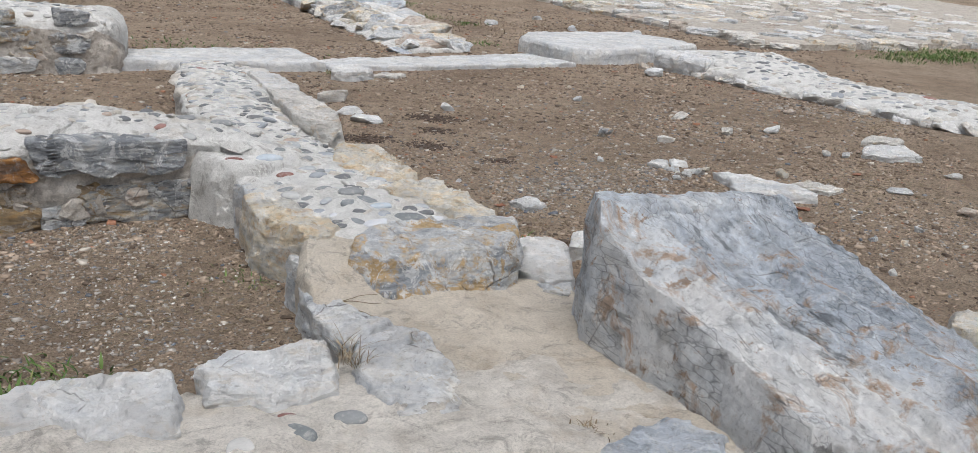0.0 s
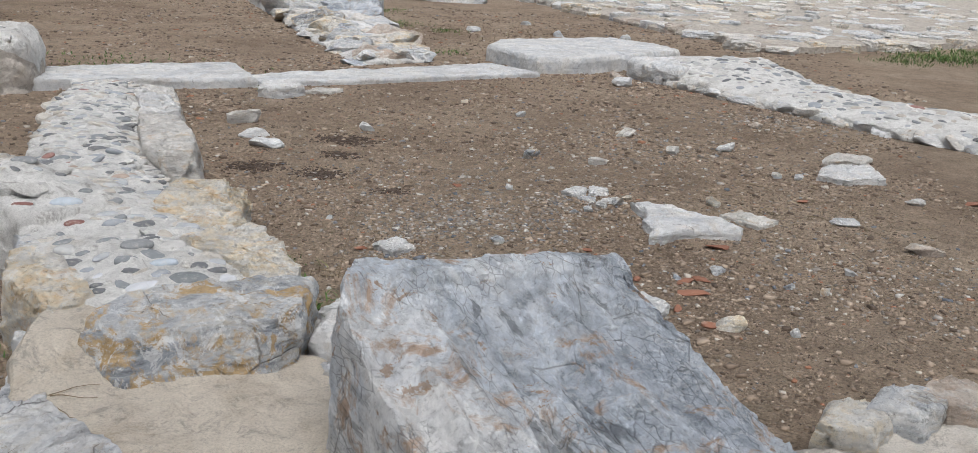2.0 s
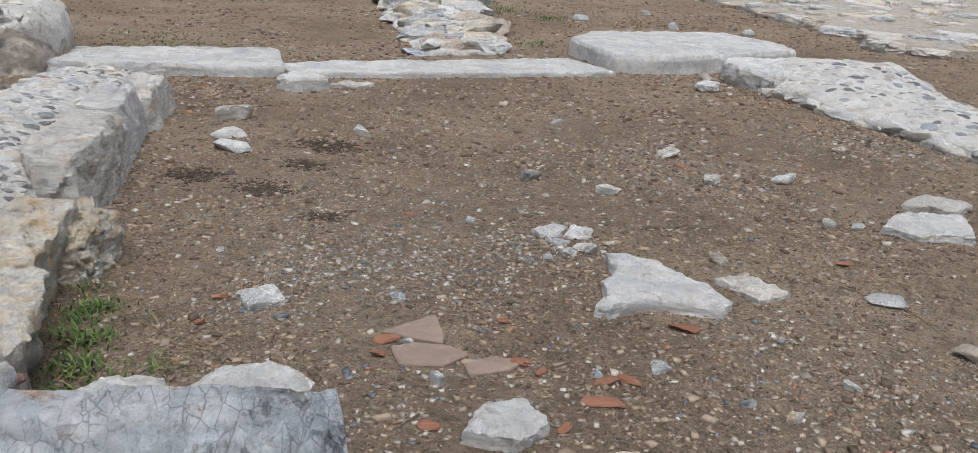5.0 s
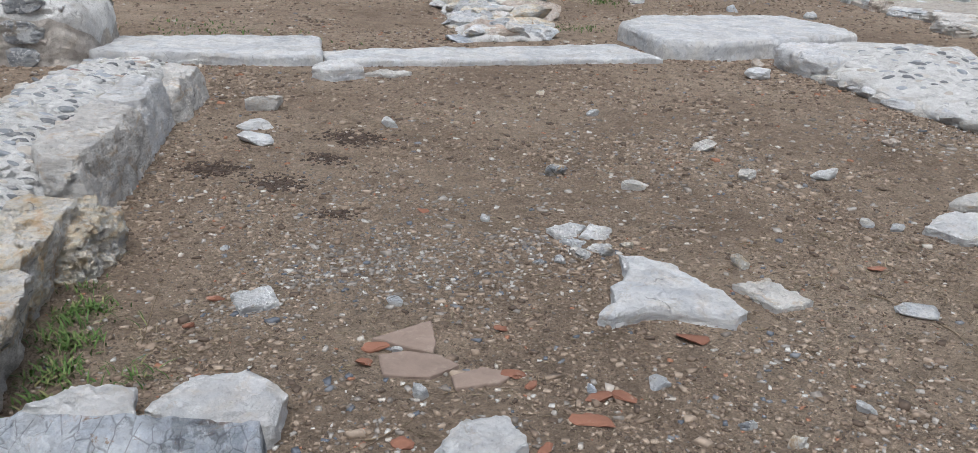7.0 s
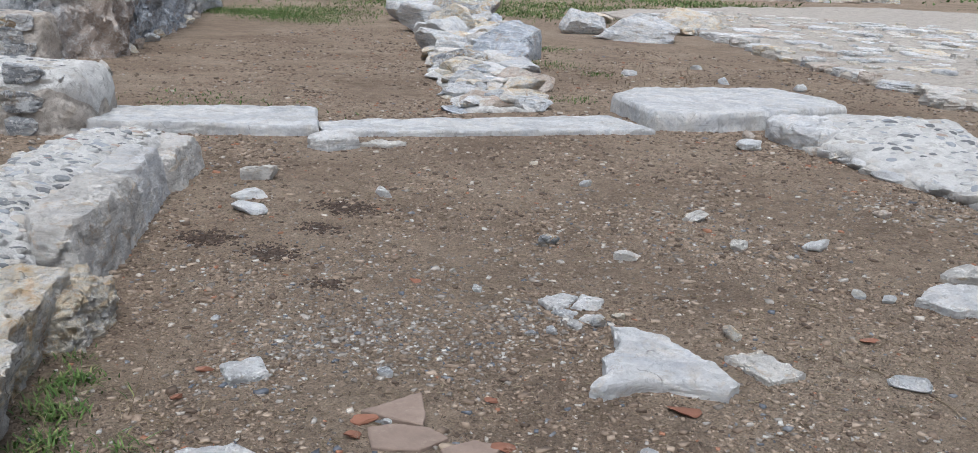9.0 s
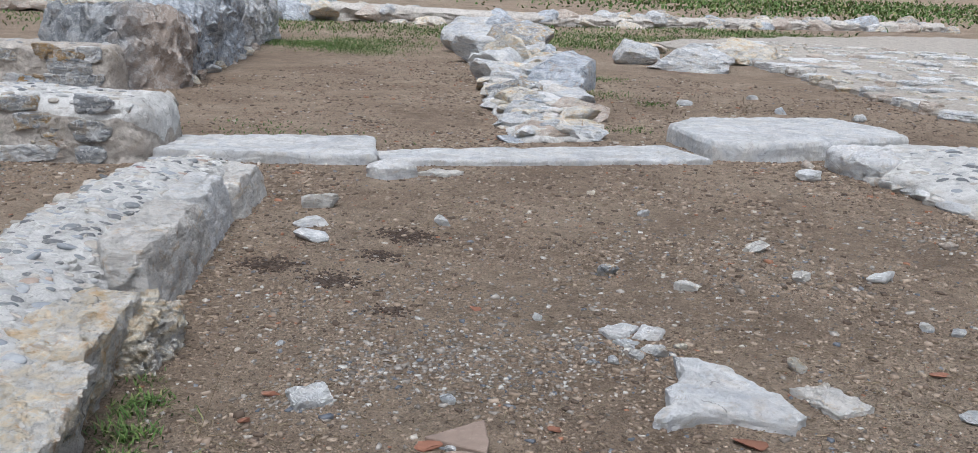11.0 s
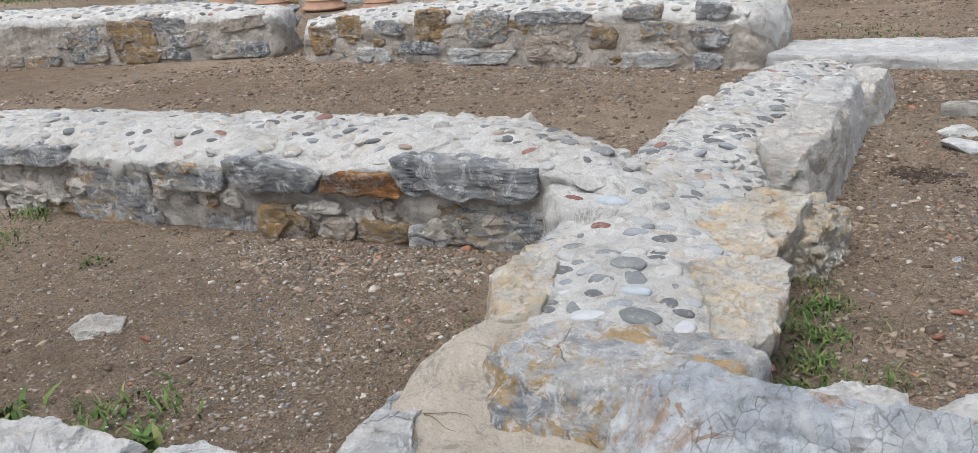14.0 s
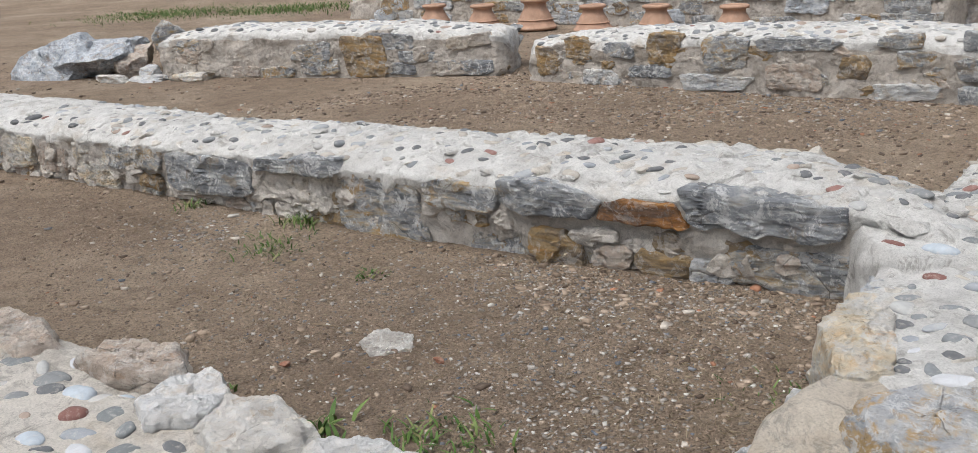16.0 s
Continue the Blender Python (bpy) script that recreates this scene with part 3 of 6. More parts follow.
def ground():
    def spread(lo, hi, fine):
        out, a, d = [], lo, fine
        while a < hi:
            out.append(a)
            a += fine
        out.append(hi)
        d, up = fine, hi
        while up < 3000:
            d *= 1.35
            up += d
            out.append(up)
        d, down, low = fine, lo, []
        while down > -3000:
            d *= 1.35
            down -= d
            low.append(down)
        return low[::-1] + out

    xs, ys = spread(-9.0, 5.0, 0.05), spread(-1.0, 14.0, 0.05)
    verts = [(x, y, ground_z(x, y)) for y in ys for x in xs]
    w = len(xs)
    faces = [(j * w + i, j * w + i + 1, (j + 1) * w + i + 1, (j + 1) * w + i) for j in range(len(ys) - 1) for i in range(w - 1)]
    ob = piece("ground", mesh_from("ground", verts, faces, EARTH))
    return tagged(ob, "bare brown trodden earth with scattered grit", "ground", kind="structure")


ground()


# ---- low walls ----
def wall_thing(name, ribbon, material, label, side=None):
    ob = piece(name, ribbon.mesh(name, material, side))
    return tagged(ob, label, "wall", kind="structure")


MIDDLE = Ribbon([(-0.76, 3.68, 0.0, 3.88, 0.28, 0.27), (-0.94, 3.95, -0.05, 4.15, 0.29, 0.28), (-1.14, 4.25, -0.38, 4.62, 0.33, 0.27), (-1.4, 4.75, -0.66, 5.02, 0.34, 0.27),
                 (-1.62, 5.2, -0.98, 5.4, 0.34, 0.28), (-1.9, 5.78, -1.24, 5.86, 0.35, 0.33), (-2.24, 6.65, -1.6, 6.72, 0.36, 0.34), (-2.5, 7.5, -1.92, 7.57, 0.35, 0.32), (-2.66, 8.0, -2.15, 8.1, 0.25, 0.24)],
                crown=0.03, seed=3.1, batter=0.01)
LEFT = Ribbon([(-0.7, 4.42, -1.0, 4.95, 0.26, 0.28), (-1.02, 4.52, -1.28, 5.02, 0.36, 0.34), (-1.3, 4.6, -1.58, 5.08, 0.44, 0.4), (-1.75, 4.34, -2.2, 5.06, 0.46, 0.45), (-2.45, 3.9, -2.84, 4.68, 0.43, 0.47), (-3.3, 3.38, -3.64, 4.12, 0.42, 0.47),
               (-3.97, 3.02, -4.34, 3.7, 0.43, 0.47), (-5.1, 2.43, -5.4, 3.12, 0.41, 0.43), (-6.6, 1.62, -6.95, 2.5, 0.42, 0.42), (-8.2, 0.78, -8.5, 1.6, 0.42, 0.42)], crown=0.06, seed=7.7, batter=-0.09, step=0.03)
NEAR = Ribbon([(-4.4, 0.95, -4.05, 0.2, 0.19, 0.2), (-3.1, 1.5, -2.75, 0.8, 0.19, 0.2), (-2.35, 1.88, -2.0, 1.2, 0.18, 0.2), (-1.4, 2.22, -1.05, 1.55, 0.18, 0.2), (-0.85, 2.52, -0.5, 1.85, 0.18, 0.2),
               (-0.45, 2.8, -0.1, 2.0, 0.18, 0.2), (0.3, 3.1, 0.5, 2.15, 0.16, 0.19), (1.2, 3.2, 1.45, 2.45, 0.15, 0.18), (1.8, 3.36, 2.1, 2.68, 0.17, 0.18), (2.5, 3.75, 2.85, 3.05, 0.18, 0.19), (4.0, 4.5, 4.35, 3.8, 0.18, 0.19)],
              crown=0.012, seed=12.3)
RIGHT = Ribbon([(1.98, 11.6, 2.68, 12.9, 0.19, 0.2), (2.28, 11.05, 3.6, 12.9, 0.21, 0.25), (2.58, 10.62, 3.72, 11.75, 0.2, 0.24), (2.92, 10.1, 3.84, 11.15, 0.17, 0.19), (3.36, 9.5, 4.22, 10.4, 0.16, 0.18), (3.95, 8.8, 4.86, 9.8, 0.17, 0.18), (5.4, 7.3, 6.3, 8.3, 0.18, 0.19)], crown=0.03, seed=5.5, step=0.07)
BACK = Ribbon([(-3.46, 8.42, -3.74, 9.3, 0.5, 0.52), (-4.2, 8.06, -4.6, 8.98, 0.55, 0.54), (-5.2, 7.58, -5.55, 8.46, 0.55, 0.54), (-6.3, 7.05, -6.65, 7.9, 0.5, 0.5), (-7.0, 6.72, -7.35, 7.5, 0.46, 0.45), (-7.37, 6.54, -7.65, 7.15, 0.4, 0.4)],
              crown=0.07, seed=21.0, step=0.08, bulge=0.16)
BACK_FAR = Ribbon([(-8.01, 6.41, -8.6, 6.95, 0.5, 0.48), (-8.7, 5.74, -9.35, 6.45, 0.56, 0.54), (-9.6, 4.88, -10.25, 5.65, 0.57, 0.56), (-10.6, 3.92, -11.3, 4.75, 0.58, 0.56), (-11.05, 3.5, -11.7, 4.3, 0.5, 0.5)],
                  crown=0.05, seed=31.0, step=0.08, bulge=0.12)
STORE = Ribbon([(-6.9, 12.05, -7.2, 13.0, 0.62, 0.62), (-8.6, 11.25, -9.0, 12.2, 0.6, 0.6), (-12.0, 9.65, -12.4, 10.7, 0.6, 0.6), (-15.6, 8.3, -16.0, 9.4, 0.62, 0.6), (-16.6, 7.9, -17.0, 9.0, 0.4, 0.4)],
               crown=0.03, seed=41.0, step=0.12)
SPINE = Ribbon([(-1.14, 11.35, -0.4, 12.0, 0.1, 0.1), (-2.15, 13.4, -1.28, 13.9, 0.12, 0.12), (-3.25, 15.9, -2.2, 16.7, 0.18, 0.16), (-4.8, 19.3, -3.4, 20.3, 0.26, 0.24), (-7.4, 24.8, -6.0, 26.0, 0.3, 0.3), (-10, 30.5, -8.6, 31.6, 0.35, 0.35)],
               crown=0.04, seed=51.0, step=0.12)

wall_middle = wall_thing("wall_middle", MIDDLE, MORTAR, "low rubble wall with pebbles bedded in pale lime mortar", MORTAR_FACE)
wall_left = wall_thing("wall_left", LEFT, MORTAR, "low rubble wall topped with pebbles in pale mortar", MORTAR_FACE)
wall_near = wall_thing("wall_near", NEAR, CREAMY, "footing wall of white stones and pebbles in sandy mortar")
wall_right = wall_thing("wall_right", RIGHT, MORTAR, "very low pebbled wall of pale limestone")
wall_back = wall_thing("wall_back", BACK, MORTAR, "thick rubble wall of grey and ochre stones, pebbled top", BEIGE)
wall_back_far = wall_thing("wall_back_far", BACK_FAR, MORTAR, "weathered rubble wall with ochre and grey stones", BEIGE)
wall_spine = wall_thing("wall_spine", SPINE, MORTAR, "collapsed dry wall of pale rubble stones")
wall_store = wall_thing("wall_store", STORE, BEIGE, "rubble wall behind a row of clay jars")

# ---- threshold slabs ----
def threshold(name, outline, height, label, seed, material=MARBLE, soft=0.03, top=None, amp=0.012):
    ob = piece(name, outline_stone(outline, 0.03, top or (0.05 + height), material, soft, amp, 0.3, seed, 16, 200, name=name, chip=0.6))
    return tagged(ob, label, "threshold", "threshold slabs")


threshold("threshold_slab", [(-3.55, 8.55), (-1.7, 9.42), (-2.2, 10.35), (-3.85, 9.3)], 0.11, "worn white marble threshold slab, long and flat", 1.3)
threshold("threshold_slab", [(-1.62, 9.42), (-0.4, 10.28), (0.86, 11.18), (0.34, 11.75), (-0.9, 10.75), (-1.95, 9.85)], 0.07, "low worn white marble sill in the earth", 2.3)
threshold("threshold_slab", [(0.82, 11.38), (1.4, 11.66), (1.92, 12.22), (2.6, 13.1), (2.5, 13.5), (1.8, 14.2), (0.3, 13.05), (0.2, 12.4)], 0.2, "thick blue-white marble block with a rough front edge", 5.3)

# ---- the great tilted slab and the stones beside it ----
def slab_top(x, y):
    along, off = (x - 0.444) * 0.847 + (y - 3.196) * 0.531, (x - 0.444) * 0.531 - (y - 3.196) * 0.847
    crest = 0.64 - 0.045 * max(-0.1, along)
    drop = 0.105 * (max(off, 0.0) / 0.27) ** 0.72
    down, across = 0.55 * x - 0.83 * y, 0.83 * x + 0.55 * y
    fade = min(1, max(0, off * 5))
    grooves = (0.35 - abs(noise.noise(Vector((across * 4.2, down * 1.0, 2))))) * 0.075 + (0.3 - abs(noise.noise(Vector((across * 9.5, down * 2.2, 7))))) * 0.045 + (0.3 - abs(noise.noise(Vector((x * 19, y * 19, 9))))) * 0.013 - 0.02
    gully = -0.05 * math.exp(-((across - 2.39 + 0.1 * (down + 2.2) + 0.03 * noise.noise(Vector((down * 5, 1, 4)))) / 0.04) ** 2) * min(1, max(0, 4 * (off - 0.02)))
    ledge = -0.014 if off > 0.03 + 0.03 * noise.noise(Vector((along * 6, 0, 3))) else 0.0
    right = -0.05 * max(0, along - 0.72) - (0.03 if along > 0.8 and off > 0.05 else 0)
    return crest - drop + fade * grooves + gully + ledge + right


great = piece("great_slab", outline_stone([(0.35, 3.33), (0.36, 3.1), (0.54, 2.8), (0.72, 2.46), (0.86, 2.2), (1.4, 2.2), (1.85, 2.5), (1.68, 2.85), (1.47, 3.08), (1.36, 3.3), (1.25, 3.52), (1.14, 3.69), (0.97, 3.61), (0.7, 3.48), (0.5, 3.38)],
              0.1, slab_top, GREAT, 0.022, 0.008, 0.14, 4.4, 64, 380, (-0.02, -0.02), "great_slab", 1.3))
tagged(great, "large tilted blue-grey schist slab with rippled surface and rust stains", "stone slab")

block = piece("end_block", outline_stone([(-0.52, 3.5), (-0.35, 3.45), (0.06, 3.58), (0.13, 3.68), (0.12, 3.95), (-0.1, 3.95), (-0.4, 3.8), (-0.54, 3.64)], 0.12, lambda x, y: 0.325 + 0.02 * (y - 3.5), BLOCK, 0.05, 0.014, 0.16, 2.2, 14, 150, (0.0, -0.11), "end_block"))
tagged(block, "squared grey and ochre streaked stone block at a wall end", "stone block")


def pad_top(x, y):
    rise = min(1, max(0, (-0.36 - x + 0.3 * (y - 3.3)) / 0.25)) * min(1, max(0, (y - 2.95) / 0.55))
    return 0.17 + 0.11 * rise * rise * (3 - 2 * rise) + 0.02 * min(1, max(0, (2.9 - y) / 0.5))


pad = piece("mortar_bed", outline_stone([(-0.76, 3.76), (-0.7, 3.35), (-0.42, 2.8), (-0.1, 2.35), (0.75, 2.35), (0.8, 3.1), (0.36, 3.6), (0.1, 3.7), (-0.4, 3.72)], 0.02, pad_top, PAD, 0.05, 0.012, 0.22, 6.1, 14, 120, name="mortar_bed"))
tagged(pad, "flat bed of sandy mortar worn into a shallow step", "mortar bed", kind="structure")

# ---- paving and far ruins ----
PAVE_EDGE = [(-3.6, 30), (-0.6, 25.2), (0.9, 22.4), (1.45, 20.3), (2.0, 19.4), (2.88, 17.3), (3.6, 16.6), (3.75, 15.0), (4.8, 15.3), (6.1, 16.2), (7.1, 16.9), (9.0, 18.3), (17, 35), (10, 48), (4, 46), (-1, 37)]


def inside(x, y, outline):
    hit = False
    for (ax, ay), (bx, by) in zip(outline, outline[1:] + outline[:1]):
        if (ay > y) != (by > y) and x < ax + (bx - ax) * (y - ay) / (by - ay):
            hit = not hit
    return hit


paving = piece("paving", outline_stone(PAVE_EDGE, 0.0, 0.17, PAVING, 0.02, 0.05, 1.2, 3.0, 26, 260, name="paving"))
tagged(paving, "broad pale paving of worn stones in mortar", "paving", kind="structure")


def flat_stones():
    r = random.Random(71)
    kinds = []
    for k, m in enumerate((PALE_CREAM, BRIGHT, CREAM, MARBLE, PALE_CREAM, WHITE, PINK, BRIGHT, PALE_CREAM, WHITE)):
        n = r.randint(5, 7)
        plan = [(math.cos(math.tau * (i + r.uniform(-0.3, 0.3)) / n) * r.uniform(0.75, 1.15), math.sin(math.tau * (i + r.uniform(-0.3, 0.3)) / n) * r.uniform(0.75, 1.15)) for i in range(n)]
        kinds.append(outline_stone(plan, 0.0, 1.0, m, 0.1, 0.07, 0.45, 300.0 + k, 8, 60, name="paving_stone", chip=1.2))
    laid = []
    for (ax, ay), (bx, by) in zip(PAVE_EDGE[1:11], PAVE_EDGE[2:12]):
        n = max(1, int(math.dist((ax, ay), (bx, by)) / 0.5))
        for i in range(n):
            f = (i + r.uniform(0.2, 0.8)) / n
            d = Vector((by - ay, ax - bx)).normalized() * -0.16
            laid.append((ax + (bx - ax) * f + d.x + r.gauss(0, 0.05), ay + (by - ay) * f + d.y + r.gauss(0, 0.05), r.uniform(0.2, 0.4), r.uniform(0.1, 0.18)))
    tries = 0
    while len(laid) < 340 and tries < 20000:
        tries += 1
        x, y = r.uniform(-2, 12), 15 + 18 * r.random() ** 1.7
        if inside(x, y, PAVE_EDGE) and all(math.dist((x, y), q[:2]) > 0.48 for q in laid):
            laid.append((x, y, 0.14 + 0.42 * r.random() ** 1.6, r.uniform(0.122, 0.175)))
    for x, y, a, h in laid:
        m = pose(x, y, 0.055, r.gauss(0, 1.5), r.gauss(0, 1.5), r.uniform(0, 360)) @ Matrix.Diagonal((a, a * r.uniform(0.5, 1.1), h, 1))
        piece("paving_stone", r.choice(kinds), paving, m)


flat_stones()


def spine_stones():
    r = random.Random(81)
    spots = [(-1.0, 11.75, 0.3, 0.1, PINK), (-0.62, 11.95, 0.3, 0.07, WHITE), (-0.85, 12.3, 0.34, 0.1, CREAM), (-1.35, 12.4, 0.3, 0.12, WHITE), (-0.95, 12.85, 0.34, 0.14, CREAM), (-1.6, 13.1, 0.36, 0.14, WHITE), (-1.15, 13.6, 0.4, 0.16, PINK),
             (-1.95, 13.9, 0.38, 0.18, CREAM), (-1.5, 14.5, 0.45, 0.18, WHITE), (-2.4, 14.8, 0.4, 0.2, STREAK), (-1.95, 15.6, 0.5, 0.3, BLUE), (-2.75, 15.6, 0.42, 0.24, WHITE), (-2.3, 16.7, 0.55, 0.34, BLUE), (-3.2, 16.6, 0.5, 0.26, WHITE),
             (-3.0, 17.8, 0.5, 0.28, WHITE), (-3.8, 18.0, 0.5, 0.3, MARBLE), (-4.0, 19.4, 0.6, 0.4, CREAM), (-4.9, 20.2, 0.6, 0.4, WHITE), (-4.6, 21.6, 0.8, 0.5, STREAK), (-6.0, 22.6, 0.8, 0.5, WHITE), (-5.6, 24, 0.8, 0.5, BLUE), (-7.0, 25.4, 0.9, 0.55, WHITE), (-8.4, 28.4, 0.9, 0.5, WHITE)]
    for k, (x, y, a, h, mat) in enumerate(spots):
        me = rock_mesh(400 + k, (a, a * r.uniform(0.6, 0.85), h * 1.25), mat, 3, 7, 0.1)
        piece("wall_stone", me, wall_spine, pose(x, y, 0.1 + h * 0.35, 0, 0, r.uniform(-30, 60)))
    kinds = [rock_mesh(440 + k, (1, 1, 1), m, 3, 8, 0.12) for k, m in enumerate((WHITE, PALE_CREAM, BRIGHT, CREAM, PALE_CREAM, BLUE))]
    for k in range(110):
        t = SPINE.length * 0.5 * r.random() ** 1.4
        p = SPINE.top(t, r.uniform(-0.04, 1.04))
        a = r.uniform(0.1, 0.24) * (1 + 0.06 * t)
        piece("wall_stone", r.choice(kinds), wall_spine, pose(p.x, p.y, p.z + r.uniform(-0.02, 0.05), r.gauss(0, 9), r.gauss(0, 9), r.uniform(0, 360)) @ Matrix.Diagonal((a, a * r.uniform(0.55, 0.85), a * r.uniform(0.3, 0.5), 1)))


spine_stones()


def boulder(name, x, y, size, material, label, seed, turn=0.0, sink=0.3, group="", category="boulder"):
    me = rock_mesh(seed, (size[0] / 1.25, size[1] / 1.25, size[2] / 1.25), material, 4, 8, 0.1)
    ob = piece(name, me, None, pose(x, y, 0.05 + size[2] * (1 - sink) * 0.5, 0, 0, turn))
    return tagged(ob, label, category, group)


upright = piece("upright_block", outline_stone([(-6.4, 12.85), (-7.0, 12.35), (-7.9, 12.0), (-8.4, 12.9), (-8.0, 13.9), (-7.1, 14.1)], 0.02, lambda x, y: 1.12 - 0.1 * (y - 12.5) + 0.05 * (x + 7), UPRIGHT, 0.16, 0.09, 0.4, 9.0, 14, 160, name="upright_block"))
tagged(upright, "massive upright grey block with a reddish dressed face", "stone block")
second = piece("upright_block", outline_stone([(-7.25, 14.25), (-8.1, 14.0), (-9.2, 15.2), (-9.7, 17.6), (-8.9, 17.9), (-8.0, 16.2)], 0.1, lambda x, y: 1.2, BLUE, 0.16, 0.12, 0.45, 10.0, 12, 150, name="upright_block"))
tagged(second, "tall blue-grey wall block on small packing stones", "stone block")
third = piece("upright_block", outline_stone([(-9.1, 18.0), (-10.0, 17.8), (-11.9, 21.6), (-11.9, 23.2), (-11.2, 22.6)], 0.05, lambda x, y: 1.0, WHITE, 0.16, 0.14, 0.5, 11.0, 12, 150, name="upright_block"))
tagged(third, "long pale weathered wall block beside the passage", "stone block")
for k, (x, y, a) in enumerate([(-6.75, 13.55, 0.16), (-7.05, 14.1, 0.2), (-7.45, 14.9, 0.22), (-7.75, 15.5, 0.2), (-8.2, 16.4, 0.22), (-8.6, 17.2, 0.2), (-9.0, 18.0, 0.24), (-9.6, 19.2, 0.22)]):
    boulder("packing_stone", x, y, (a, a * 0.8, a * 0.8), (CREAM, PINK, WHITE)[k % 3], "small pale packing stone under a large wall block", 500 + k, 40 * k, group="packing stones", category="stone")

boulder("boulder", -1.2, 22.0, (1.0, 0.7, 0.55), WHITE, "white limestone boulder at the edge of the paving", 601, 20)
boulder("boulder", -2.3, 22.9, (0.8, 0.6, 0.5), WHITE, "pale blue-white boulder on bare earth", 602, 70)
boulder("boulder", -3.0, 26.4, (0.6, 0.5, 0.3), CREAM, "low ochre and white boulder by a grassy patch", 603, 30)
boulder("boulder", -1.7, 25.8, (0.6, 0.45, 0.35), WHITE, "small white boulder by the paving", 605, 80)
for x, y, size, mat, label, seed in ((-12.45, 2.4, (0.75, 0.65, 0.5), BLUE, "blue-grey boulder at the end of a ruined wall", 606), (-11.9, 3.0, (0.75, 0.65, 0.52), BLUE, "cracked blue-grey boulder beside a ruined wall", 607),
                                     (-11.55, 3.25, (0.4, 0.4, 0.36), PINK, "rounded pinkish boulder at a wall end", 608), (-11.5, 3.75, (0.45, 0.4, 0.6), STREAK, "grey and ochre boulder at a wall end", 609)):
    boulder("boulder", x, y, size, mat, label, seed, 25, group="boulders at the wall end")
for x, y, size, mat, seed in ((-11.15, 2.95, (0.32, 0.22, 0.1), PALE_CREAM, 611), (-10.85, 3.3, (0.36, 0.22, 0.1), WHITE, 612), (-10.55, 3.75, (0.36, 0.24, 0.12), CREAM, 613), (-11.1, 3.35, (0.16, 0.12, 0.16), WHITE, 614)):
    boulder("fallen_stone", x, y, size, mat, "pale stone fallen from a ruined wall", seed, 40, group="fallen stones", category="stone")
boulder("boulder", -0.6, 25.0, (1.1, 0.8, 0.55), CREAM, "cream limestone boulder beside the paving", 604, 50)

FAR = Ribbon([(-34, 20, -34.6, 21.2, 0.7, 0.7), (-26, 25.5, -26.5, 26.8, 0.6, 0.6), (-19, 31.0, -19.6, 32.4, 0.7, 0.7), (-15, 33.0, -15.4, 34.4, 0.55, 0.55), (-11, 35.5, -11.4, 36.8, 0.45, 0.45), (-7.5, 40, -7.8, 41.5, 0.35, 0.35), (-3, 47, -3.4, 48.5, 0.35, 0.35), (6, 58, 5.5, 60, 0.35, 0.35)], crown=0.1, seed=61.0, step=0.3, amp=0.08)
wall_far = wall_thing("wall_far", FAR, MORTAR_FACE, "distant line of ruined rubble footings")
rf = random.Random(91)
far_kinds = [rock_mesh(620 + k, (1, 1, 1), m, 3, 7, 0.12) for k, m in enumerate((WHITE, BLUE, PINK, CREAM, STREAK))]
for k in range(190):
    s = rf.uniform(0, FAR.length)
    p = FAR.top(s, rf.uniform(-1.4, 1.6))
    a = rf.uniform(0.3, 0.85)
    piece("wall_stone", rf.choice(far_kinds), wall_far, pose(p.x, p.y, p.z * rf.uniform(0.3, 0.9), 0, 0, rf.uniform(0, 360)) @ Matrix.Diagonal((a, a * 0.75, a * 0.6, 1)))

# ---- stones set in the faces and edges of the walls ----
def outline_piece(name, wall, outline, z0, z1, material, seed, soft=0.12, amp=0.014, size=0.12, label="", turns=64, lean=(0, 0)):
    return piece(name, outline_stone(outline, z0, z1, material, soft, amp, size, seed, 6, turns, lean, name), wall, None, label)


outline_piece("edge_stone", wall_middle, [(-0.57, 4.38), (-0.41, 4.6), (-0.24, 4.58), (0.04, 4.1), (0.06, 3.98), (-0.1, 3.98), (-0.35, 4.2)], 0.06, 0.318, CREAM, 61.0, 0.1, 0.02, 0.14, lean=(-0.1, -0.03))
outline_piece("edge_stone", wall_middle, [(-0.82, 4.69), (-0.88, 5.22), (-0.66, 5.28), (-0.42, 4.78), (-0.36, 4.64), (-0.6, 4.56)], 0.05, 0.318, CREAM, 62.0, 0.1, 0.02, 0.14, lean=(-0.03, -0.01))
outline_piece("edge_stone", wall_middle, [(-0.8, 5.4), (-0.62, 5.46), (-0.5, 5.12), (-0.6, 4.98), (-0.72, 5.1)], 0.04, 0.25, CREAM, 63.0, 0.16, 0.03, 0.09, lean=(0.02, 0.0))
outer = piece("edge_stone", rock_mesh(77, (0.07, 0.045, 0.03), PEBBLE_RED, 3), wall_middle, pose(0.0, 4.0, 0.235, 0, 0, 30))
outline_piece("edge_stone", wall_middle, [(-1.22, 5.62), (-1.6, 6.5), (-1.34, 6.56), (-1.04, 5.95), (-0.9, 5.56), (-1.05, 5.48)], 0.03, 0.378, PALE_CREAM, 64.0, 0.08, 0.02, 0.24, turns=160, lean=(0.06, 0.02))
